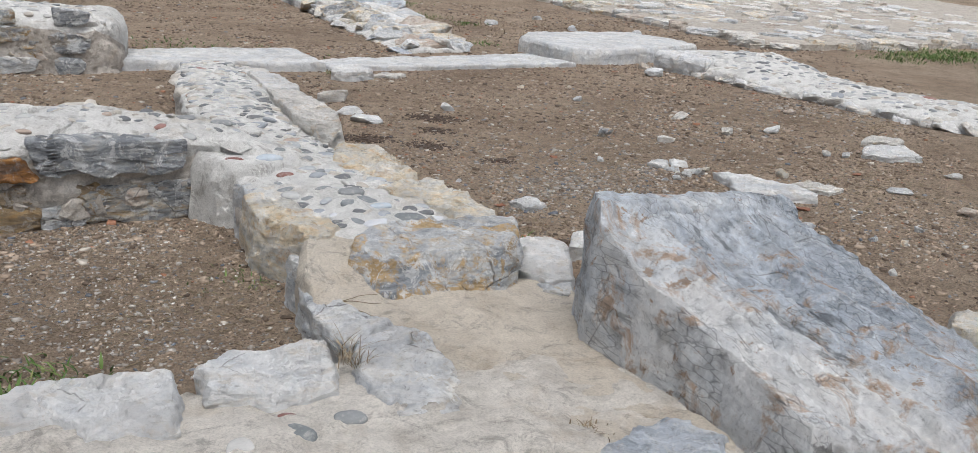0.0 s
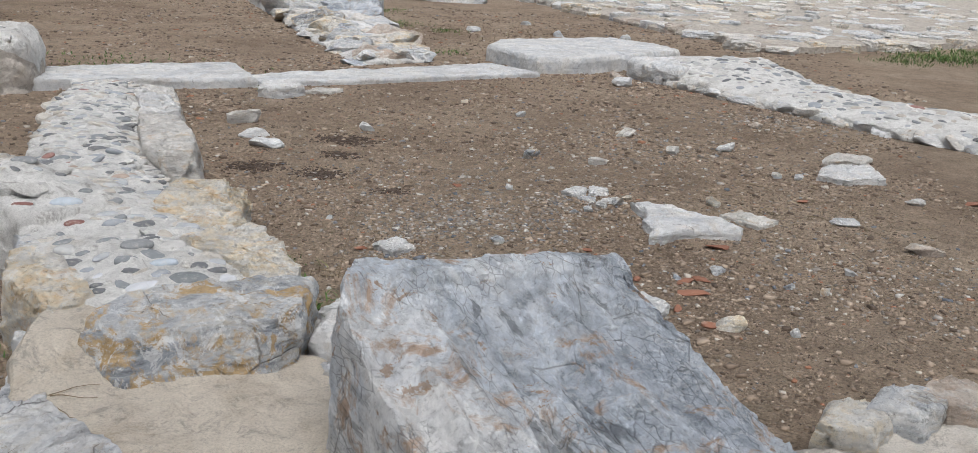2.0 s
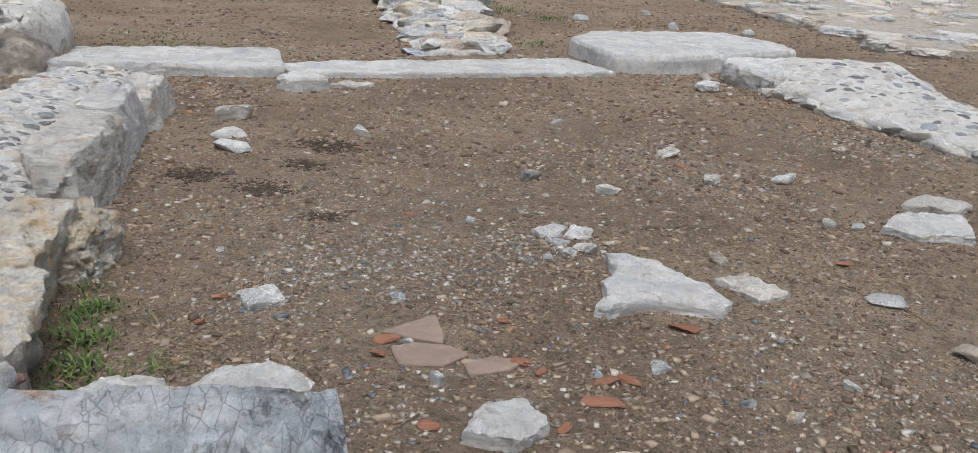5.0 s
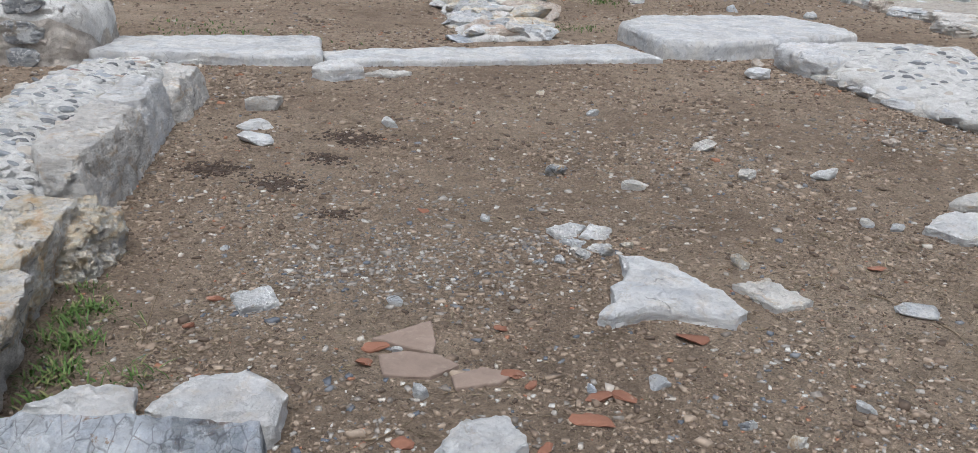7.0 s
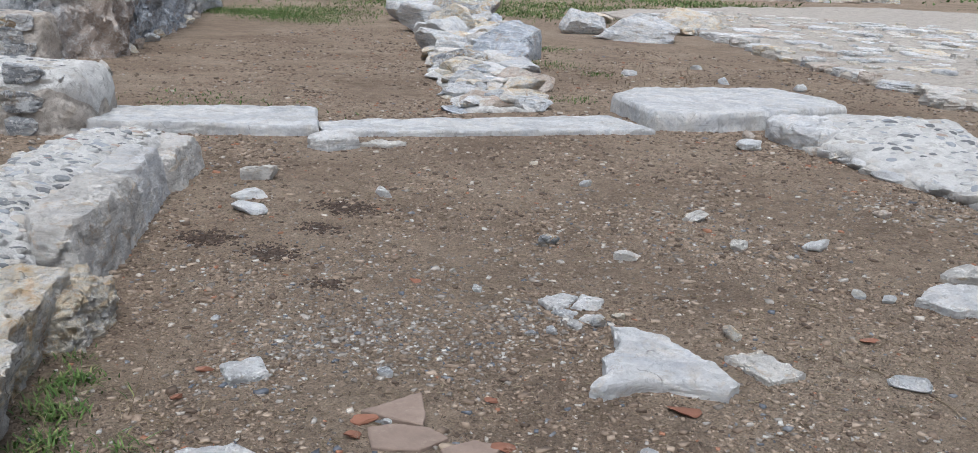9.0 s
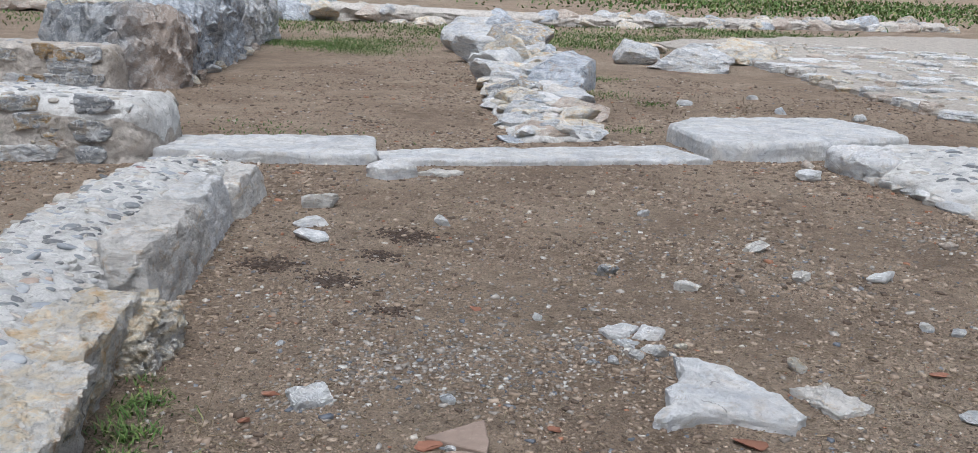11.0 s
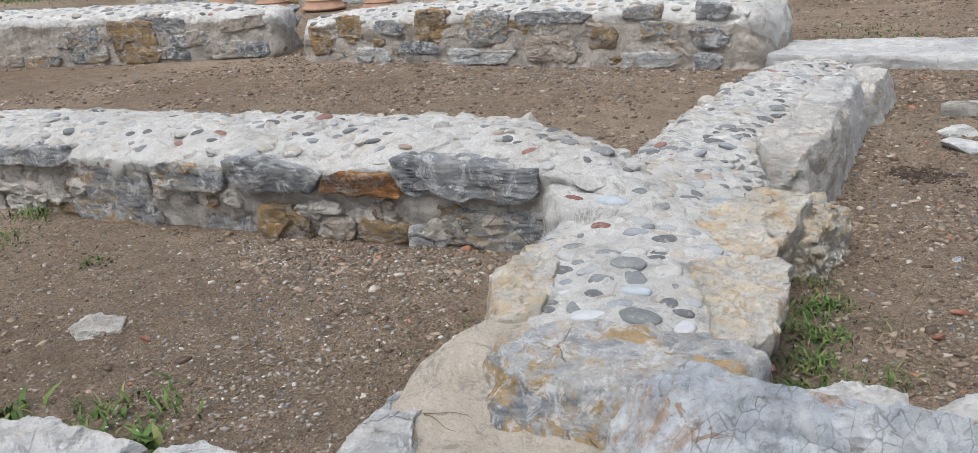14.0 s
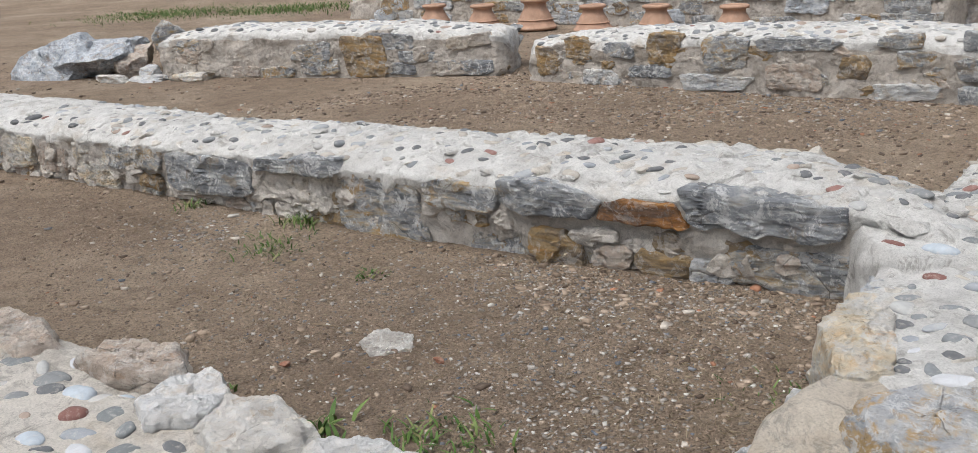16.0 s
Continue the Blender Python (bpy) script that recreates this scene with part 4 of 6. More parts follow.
outline_piece("edge_stone", wall_middle, [(-1.62, 6.56), (-1.9, 7.2), (-1.66, 7.24), (-1.36, 6.62), (-1.42, 6.52)], 0.03, 0.37, BRIGHT, 65.0, 0.08, 0.02, 0.24, turns=140, lean=(0.05, 0.02))
outline_piece("edge_stone", wall_middle, [(-1.9, 7.26), (-2.2, 8.0), (-1.98, 8.1), (-1.66, 7.36), (-1.7, 7.24)], 0.03, 0.28, PALE_CREAM, 66.0, 0.08, 0.02, 0.2, turns=120, lean=(0.06, 0.03))
outline_piece("edge_stone", wall_middle, [(-1.12, 4.13), (-1.0, 4.22), (-0.84, 4.05), (-0.58, 3.74), (-0.66, 3.58), (-0.98, 3.82)], 0.03, 0.305, CREAM, 67.0, 0.1, 0.014)
outline_piece("edge_stone", wall_middle, [(-1.2, 4.32), (-1.1, 4.36), (-1.0, 4.24), (-1.1, 4.16)], 0.03, 0.3, WHITE, 68.0)

# pale stones along the inner edge of the near wall
outline_piece("edge_stone", wall_near, [(-1.18, 2.3), (-1.14, 2.44), (-0.9, 2.57), (-0.82, 2.42), (-0.76, 2.22), (-0.96, 2.1)], 0.05, 0.222, BRIGHT, 71.0)
outline_piece("edge_stone", wall_near, [(-0.84, 2.58), (-0.8, 2.68), (-0.48, 2.84), (-0.4, 2.5), (-0.55, 2.38), (-0.75, 2.4)], 0.05, 0.225, BRIGHT, 72.0)
outline_piece("edge_stone", wall_near, [(-0.7, 3.33), (-0.66, 3.44), (-0.47, 3.18), (-0.3, 3.05), (-0.42, 2.84), (-0.58, 3.04)], 0.05, 0.2, WHITE, 73.0, 0.1)
outline_piece("edge_stone", wall_near, [(-0.42, 2.87), (-0.3, 3.04), (-0.16, 2.95), (-0.04, 2.6), (-0.03, 2.4), (-0.22, 2.38), (-0.38, 2.66)], 0.05, 0.21, WHITE, 73.5, 0.1)
outline_piece("edge_stone", wall_near, [(-0.78, 3.52), (-0.72, 3.62), (-0.62, 3.5), (-0.68, 3.38)], 0.05, 0.24, WHITE, 74.0)
outline_piece("edge_stone", wall_near, [(-2.42, 1.8), (-2.37, 1.9), (-2.18, 2.05), (-1.97, 2.03), (-1.95, 1.9), (-2.1, 1.78), (-2.3, 1.7)], 0.04, 0.25, PINK, 75.0, 0.2)
outline_piece("edge_stone", wall_near, [(-1.97, 1.99), (-1.94, 2.12), (-1.74, 2.13), (-1.6, 2.02), (-1.68, 1.84), (-1.86, 1.82)], 0.04, 0.24, BRIGHT, 76.0, 0.16)
outline_piece("edge_stone", wall_near, [(-1.72, 2.1), (-1.66, 2.24), (-1.36, 2.28), (-1.3, 2.12), (-1.42, 1.96), (-1.6, 1.96)], 0.04, 0.23, PALE_CREAM, 77.0, 0.18)
outline_piece("edge_stone", wall_near, [(-1.36, 2.26), (-1.3, 2.33), (-1.2, 2.44), (-1.08, 2.44), (-1.06, 2.24), (-1.2, 2.12)], 0.04, 0.222, BRIGHT, 78.0, 0.18)
outline_piece("edge_stone", wall_near, [(-3.1, 1.5), (-2.81, 1.65), (-2.56, 1.68), (-2.48, 1.52), (-2.7, 1.4), (-2.95, 1.36)], 0.04, 0.225, PINK, 80.0, 0.2)
outline_piece("edge_stone", wall_near, [(0.35, 2.3), (0.55, 2.5), (0.72, 2.4), (0.6, 2.2)], 0.05, 0.21, BLUE, 81.0)
rn = random.Random(5)
for k in range(9):
    f = k / 8
    x, y, a = 1.85 + 1.5 * f, 3.44 + 0.76 * f, rn.uniform(0.1, 0.15)
    outline_piece("edge_stone", wall_near, [(x - a, y - 0.08), (x - 0.3 * a, y + 0.06), (x + 0.7 * a, y + 0.11), (x + a, y - 0.02), (x + 0.2 * a, y - 0.16)], 0.04, rn.uniform(0.19, 0.24), (CREAM, WHITE, PINK)[k % 3], 82.0 + k, turns=40)

CORNER = [(-1.46, 4.5), (-1.28, 4.4), (-1.04, 4.35), (-0.92, 4.6), (-1.15, 4.85), (-1.55, 4.8)]
outline_piece("mortar_corner", wall_left, CORNER, 0.03, 0.37, MORTAR, 95.0, 0.16, 0.01, 0.16, turns=120)
# stones of the left wall's face, from the corner outwards: run, run, foot, head
S0 = 0.55
for k, (a, b, z0, z1, mat, out) in enumerate([
        (0.28, 0.95, 0.29, 0.46, DARK, 0.01), (0.14, 0.74, 0.05, 0.235, STREAK, 0.01), (0.96, 1.33, 0.28, 0.39, RUST, 0.02), (1.34, 1.84, 0.28, 0.42, DARK, 0.015), (1.86, 2.28, 0.255, 0.4, STREAK, 0.01),
        (2.33, 2.88, 0.03, 0.4, STREAK, 0.0), (2.86, 3.5, 0.34, 0.43, DARK, 0.01), (1.42, 1.68, 0.03, 0.2, OCHRE, 0.04), (0.93, 1.18, 0.04, 0.16, OCHRE, 0.03), (2.9, 3.2, 0.05, 0.25, OCHRE, -0.01),
        (0.74, 0.94, 0.02, 0.14, WHITE, 0.03), (1.2, 1.4, 0.03, 0.15, PINK, 0.02), (1.75, 2.05, 0.02, 0.2, STREAK, -0.02), (3.55, 4.3, 0.14, 0.38, DARK, 0.02), (3.6, 3.9, 0.02, 0.12, WHITE, -0.01), (4.35, 4.9, 0.22, 0.38, STREAK, 0.0), (4.9, 5.3, 0.06, 0.35, CREAM, 0.0),
        (5.4, 5.75, 0.1, 0.32, PINK, -0.01), (5.75, 6.1, 0.12, 0.36, CREAM, 0.01), (6.2, 6.7, 0.08, 0.36, STREAK, 0.0), (6.8, 7.4, 0.1, 0.34, WHITE, 0.0), (4.3, 4.7, 0.03, 0.16, CREAM, -0.02)]):
    face_stone(wall_left, LEFT, 0, S0 + a, S0 + b, z0, z1, mat, 700 + k, out - 0.045)

# rubble and mortar lumps packed below the left wall's top course
rl = random.Random(27)
for k in range(120):
    a = rl.uniform(0.2, 7.2)
    z0 = rl.uniform(0.02, 0.2)
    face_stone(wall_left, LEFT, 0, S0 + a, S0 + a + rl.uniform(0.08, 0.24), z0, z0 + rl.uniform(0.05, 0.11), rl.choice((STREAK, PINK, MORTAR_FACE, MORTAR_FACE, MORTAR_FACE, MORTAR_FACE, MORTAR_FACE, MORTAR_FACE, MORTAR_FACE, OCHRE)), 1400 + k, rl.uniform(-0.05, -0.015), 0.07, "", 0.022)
for k in range(26):
    a = rl.uniform(1.8, 5.2)
    z0 = rl.uniform(0.02, 0.12)
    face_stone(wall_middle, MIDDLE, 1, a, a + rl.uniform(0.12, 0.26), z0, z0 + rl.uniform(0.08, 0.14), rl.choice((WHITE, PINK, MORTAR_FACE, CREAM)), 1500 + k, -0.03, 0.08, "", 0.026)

# stones of the back wall's face
for k, (a, b, z0, z1, mat) in enumerate([
        (0.0, 0.3, 0.46, 0.6, DARK), (0.0, 0.34, 0.24, 0.41, DARK), (0.5, 0.8, 0.32, 0.46, STREAK), (1.25, 1.95, 0.43, 0.54, DARK), (1.0, 1.24, 0.22, 0.41, OCHRE), (1.38, 1.85, 0.1, 0.33, PINK), (2.02, 2.45, 0.24, 0.53, STREAK),
        (2.68, 3.0, 0.28, 0.56, OCHRE), (3.14, 3.5, 0.33, 0.46, DARK), (3.62, 3.92, 0.3, 0.5, OCHRE), (2.75, 3.2, 0.15, 0.26, DARK), (2.0, 2.65, 0.06, 0.2, WHITE), (0.45, 0.95, 0.06, 0.2, WHITE), (4.0, 4.3, 0.12, 0.4, OCHRE), (3.3, 3.7, 0.05, 0.2, WHITE), (0.62, 0.95, 0.47, 0.58, STREAK), (0.05, 0.3, 0.04, 0.2, DARK)]):
    face_stone(wall_back, BACK, 0, a + 0.12, b + 0.12, z0, z1, mat, 740 + k, -0.042)
rb = random.Random(33)
for k in range(46):
    a = rb.uniform(0.1, 4.3)
    z0 = rb.uniform(0.03, 0.42)
    face_stone(wall_back, BACK, 0, a, a + rb.uniform(0.1, 0.26), z0, z0 + rb.uniform(0.05, 0.11), rb.choice((BEIGE, BEIGE, PINK, STREAK, OCHRE, BEIGE)), 1800 + k, -0.05, 0.07, "", 0.026)
for k in range(26):
    a = rb.uniform(0.0, 3.7)
    z0 = rb.choice((0.06, 0.22, 0.36)) + rb.uniform(-0.02, 0.02)
    face_stone(wall_back_far, BACK_FAR, 0, a, a + rb.uniform(0.25, 0.5), z0, z0 + rb.uniform(0.12, 0.2), rb.choice((OCHRE, STREAK, STREAK, BEIGE, DARK, PINK, BEIGE)), 770 + k, -0.04)
face_stone(wall_back_far, BACK_FAR, 0, 1.2, 1.72, 0.05, 0.5, OCHRE, 820, -0.02)
for k in range(60):
    a = rb.uniform(0.0, 9.5)
    z0 = rb.choice((0.06, 0.24, 0.42)) + rb.uniform(-0.02, 0.02)
    face_stone(wall_store, STORE, 0, a, a + rb.uniform(0.3, 0.6), z0, z0 + rb.uniform(0.13, 0.22), rb.choice((OCHRE, DARK, STREAK, WHITE, BLUE)), 830 + k, -0.04)
# the cream stone and edging of the right wall
outline_piece("edge_stone", wall_right, [(1.84, 11.68), (2.02, 12.2), (2.42, 12.15), (2.5, 11.4), (2.3, 10.98), (2.08, 11.2)], 0.03, 0.25, BRIGHT, 91.0, 0.14, 0.03, 0.3)
rr = random.Random(44)
for k in range(30):
    s = 0.75 + k * 0.2
    p = RIGHT.face(s, 0.1, 0, -0.05)
    piece("edge_stone", rock_mesh(930 + k, (rr.uniform(0.12, 0.24), rr.uniform(0.08, 0.13), rr.uniform(0.07, 0.1)), (PALE_CREAM, BRIGHT, PALE_CREAM, WHITE, BRIGHT)[k % 5], 3), wall_right, pose(p.x, p.y, 0.09, 0, 0, -52 + rr.gauss(0, 14)))

# ---- pebbles bedded in the wall tops ----
HERO = [(-0.34, 3.92, 0.075, 0.045, 10, PEBBLE_GREY), (-0.22, 3.99, 0.034, 0.06, 24, PEBBLE_WHITE), (-0.48, 4.05, 0.05, 0.03, 30, PEBBLE_BLUE), (-0.63, 4.17, 0.065, 0.04, 35, PEBBLE_GREY), (-0.44, 4.17, 0.048, 0.028, 20, PEBBLE_GREY),
        (-0.72, 4.08, 0.065, 0.022, 75, PEBBLE), (-0.46, 3.83, 0.06, 0.04, 35, PEBBLE_WHITE), (-0.63, 3.94, 0.07, 0.03, 50, PEBBLE_WHITE), (-0.97, 4.38, 0.045, 0.03, 20, PEBBLE_RED), (-1.24, 4.48, 0.055, 0.03, 10, PEBBLE_RED), (-1.09, 4.55, 0.07, 0.045, 20, PEBBLE_BLUE),
        (-0.94, 4.68, 0.045, 0.038, 70, PEBBLE_GREY), (-1.39, 4.8, 0.06, 0.035, 5, PEBBLE_GREY), (-1.56, 4.76, 0.055, 0.03, 5, PEBBLE_GREY), (-1.08, 4.69, 0.045, 0.034, 40, PEBBLE_GREY), (-0.97, 4.87, 0.05, 0.03, 30, PEBBLE_GREY),
        (-0.82, 4.31, 0.07, 0.018, 60, PEBBLE_GREY), (-0.8, 4.55, 0.05, 0.03, 40, PEBBLE)]
NEAR_HERO = [(-0.51, 2.35, 0.035, 0.025, 10, PEBBLE_RED), (-0.34, 2.37, 0.05, 0.034, 5, PEBBLE_GREY), (-0.46, 2.25, 0.062, 0.04, -25, PEBBLE_GREY), (-0.58, 2.17, 0.06, 0.04, 0, PEBBLE), (-2.49, 1.52, 0.08, 0.05, 40, PEBBLE_GREY), (-2.23, 1.62, 0.075, 0.06, 30, PEBBLE_GREY),
             (-2.06, 1.69, 0.06, 0.045, 30, PEBBLE_BLUE), (-2.15, 1.51, 0.05, 0.035, 40, PEBBLE_GREY), (-1.9, 1.66, 0.045, 0.045, 60, PEBBLE_RED), (-1.83, 1.77, 0.052, 0.045, 40, PEBBLE_GREY), (-1.83, 1.53, 0.055, 0.04, 30, PEBBLE_BLUE), (-1.68, 1.64, 0.07, 0.045, 20, PEBBLE_WHITE), (-1.61, 1.77, 0.065, 0.05, 30, PEBBLE_GREY),
             (-2.36, 1.72, 0.06, 0.045, 10, PEBBLE_WHITE), (-1.95, 1.82, 0.04, 0.03, 30, PEBBLE_BLUE)]


def ribbon_height(ribbon, x, y):
    best = min(((ribbon.top(s * 0.05, w / 12) - Vector((x, y, 0))) for s in range(int(ribbon.length / 0.05)) for w in range(13)), key=lambda d: d.x ** 2 + d.y ** 2)
    return best.z if math.hypot(best.x, best.y) < 0.06 else -1.0


hero_kinds = {}
for wall, ribbon, table in ((wall_middle, MIDDLE, HERO), (wall_near, NEAR, NEAR_HERO)):
    for k, (x, y, a, b, turn, mat) in enumerate(table):
        key = (mat.name, k % 3)
        if key not in hero_kinds:
            hero_kinds[key] = pebble_mesh(40 + k, mat, 3)
        z = max(ribbon_height(ribbon, x, y), ribbon_height(LEFT, x, y) if ribbon is MIDDLE else -1.0)
        if inside(x, y, CORNER):
            z = max(z, 0.372)
        piece("pebble", hero_kinds[key], wall, pose(x, y, z + (-0.008 if wall is wall_middle else -0.01), 0, 0, turn) @ Matrix.Diagonal((a, b, min(a, b) * 0.55, 1)))

near_hero = [(h[0], h[1]) for h in HERO + NEAR_HERO]
bare = [[(-0.6, 4.36), (-0.4, 4.62), (-0.2, 4.6), (0.1, 4.0), (-0.1, 3.95), (-0.38, 4.2)], [(-0.85, 4.68), (-0.9, 5.25), (-0.6, 5.3), (-0.3, 4.65), (-0.6, 4.55)], [(-1.15, 4.1), (-1.0, 4.24), (-0.82, 4.05), (-0.56, 3.74), (-0.66, 3.5), (-1.0, 3.8)],
        [(-1.24, 5.6), (-1.62, 6.52), (-1.3, 6.6), (-0.88, 5.5)], [(-1.64, 6.54), (-2.22, 8.05), (-1.9, 8.1), (-1.3, 6.6)]]


def keep_clear(p):
    if inside(p.x, p.y, CORNER) and p.z < 0.37:
        return True
    if inside(p.x, p.y, [(-1.02, 4.5), (-0.75, 4.4), (-1.0, 5.0), (-1.3, 5.05)]) and p.z < max(ribbon_height(LEFT, p.x, p.y), ribbon_height(MIDDLE, p.x, p.y)) - 0.03:
        return True
    return any(math.dist((p.x, p.y), q) < 0.085 for q in near_hero) or any(inside(p.x, p.y, o) for o in bare)


set_pebbles(wall_middle, MIDDLE, 290, 0.062, (0.035, 0.062), keep_clear, lambda s: 0.15 if s < 1.5 else 0.8, 2, 0.05)
set_pebbles(wall_left, LEFT, 280, 0.085, (0.026, 0.06), keep_clear, None, 3, 0.05, 6.6, 0.08)
FLAKES = [rock_mesh(1700 + k, (1, 1, 1), (MORTAR, MORTAR, CREAMY)[k % 3], 2, 8, 0.16) for k in range(6)]
set_pebbles(wall_left, LEFT, 170, 0.1, (0.04, 0.1), keep_clear, None, 31, 0.05, 6.6, 0.06, 0.55, FLAKES, "mortar_flake")
set_pebbles(wall_middle, MIDDLE, 130, 0.1, (0.04, 0.085), keep_clear, None, 32, 0.05, None, 0.06, 0.6, FLAKES, "mortar_flake")
set_pebbles(wall_back, BACK, 90, 0.16, (0.06, 0.12), None, None, 33, 0.1, None, 0.06, 0.55, FLAKES, "mortar_flake")
set_pebbles(wall_near, NEAR, 70, 0.13, (0.035, 0.065), lambda p: keep_clear(p) or p.x > -1.2, None, 4, 0.5, 4.2, 0.3)
set_pebbles(wall_right, RIGHT, 230, 0.105, (0.04, 0.095), None, None, 5, 0.4, 5.2, 0.1)
set_pebbles(wall_back, BACK, 230, 0.095, (0.035, 0.065), None, None, 6, 0.1)
set_pebbles(wall_back_far, BACK_FAR, 190, 0.11, (0.04, 0.07), None, None, 7, 0.1)
set_pebbles(wall_store, STORE, 120, 0.16, (0.05, 0.09), None, None, 8, 0.1)

# ---- loose stones on the earth ----
loose_stone("flat_stone", [(1.43, 6.12), (1.56, 6.13), (1.68, 6.08), (1.8, 5.97), (1.93, 5.84), (2.0, 5.74), (1.96, 5.63), (1.86, 5.62), (1.74, 5.65), (1.63, 5.6), (1.53, 5.46), (1.47, 5.48), (1.5, 5.62), (1.46, 5.76), (1.5, 5.9)], 0.07, BRIGHT, "large triangular white limestone lying on bare earth", soft=0.14, seed=5.0, group="")
loose_stone("flat_stone", [(1.92, 6.02), (2.05, 6.15), (2.24, 5.97), (2.1, 5.84)], 0.05, PALE_CREAM, "cream wedge of limestone beside a larger stone", soft=0.2, seed=6.0)
for k, outline in enumerate([[(1.03, 6.36), (1.09, 6.48), (1.19, 6.5), (1.17, 6.33), (1.1, 6.28)], [(1.2, 6.34), (1.21, 6.5), (1.32, 6.5), (1.31, 6.38)], [(1.13, 6.24), (1.17, 6.31), (1.24, 6.31), (1.23, 6.22)], [(1.26, 6.2), (1.27, 6.29), (1.36, 6.3), (1.35, 6.21)]]):
    loose_stone("cracked_stone", outline, (0.042, 0.036, 0.03, 0.03)[k], (BRIGHT, BRIGHT, WHITE, BRIGHT)[k], "piece of a cracked pale blue stone in the earth", soft=0.25, seed=7.0 + 0.3 * k, group="cracked stone")
loose_stone("flat_stone", [(0.11, 5.16), (0.2, 5.28), (0.31, 5.17), (0.22, 5.05)], 0.032, BRIGHT, "small pale blue-white stone on gravel", soft=0.25, seed=8.0)
loose_stone("white_stone", [(1.23, 4.42), (1.24, 4.58), (1.36, 4.68), (1.46, 4.56), (1.4, 4.42)], 0.062, BRIGHT, "angular white stone in the earth", soft=0.3, seed=9.0)
loose_stone("white_stone", [(0.06, 4.12), (0.12, 4.28), (0.28, 4.36), (0.37, 4.24), (0.3, 4.08)], 0.1, BRIGHT, "rounded white stone beside the tilted slab", soft=0.25, seed=10.0)
loose_stone("white_stone", [(0.38, 4.28), (0.4, 4.46), (0.54, 4.58), (0.72, 4.5), (0.78, 4.32), (0.6, 4.2)], 0.1, BRIGHT, "broad white stone behind the tilted slab", soft=0.25, seed=11.0)
loose_stone("white_stone", [(0.14, 3.72), (0.14, 3.98), (0.26, 4.05), (0.36, 3.9), (0.35, 3.62), (0.24, 3.6)], 0.18, BRIGHT, "white stone wedged between block and slab", soft=0.3, seed=12.0)
loose_stone("white_stone", [(0.22, 3.52), (0.2, 3.62), (0.3, 3.68), (0.37, 3.6), (0.34, 3.5)], 0.13, WHITE, "small white stone wedged beside the slab", soft=0.3, seed=12.5)
loose_stone("flat_stone", [(2.74, 7.1), (2.86, 7.4), (3.2, 7.45), (3.2, 7.1), (2.9, 7.0)], 0.08, BRIGHT, "white limestone lump on brown earth", soft=0.3, seed=13.0)
loose_stone("flat_stone", [(2.9, 7.6), (3.05, 7.82), (3.3, 7.75), (3.2, 7.55)], 0.08, PALE_CREAM, "pale cream stone on brown earth", soft=0.3, seed=14.0)
loose_stone("sunken_stone", [(-2.26, 2.72), (-2.31, 2.84), (-2.2, 2.92), (-2.05, 2.86), (-2.1, 2.7)], 0.006, PALE_CREAM, "pale stone sunk nearly flush with the earth", soft=0.4, seed=15.0)
loose_stone("sill_stone", [(-1.58, 8.98), (-1.56, 9.2), (-1.36, 9.3), (-1.2, 9.16), (-1.36, 8.92)], 0.13, BRIGHT, "pale blue-white stone against a marble sill", soft=0.3, seed=16.0)
loose_stone("sill_stone", [(-1.24, 9.22), (-1.16, 9.4), (-0.92, 9.46), (-0.98, 9.26)], 0.06, PALE_CREAM, "small cream stone against a marble sill", soft=0.3, seed=17.0)

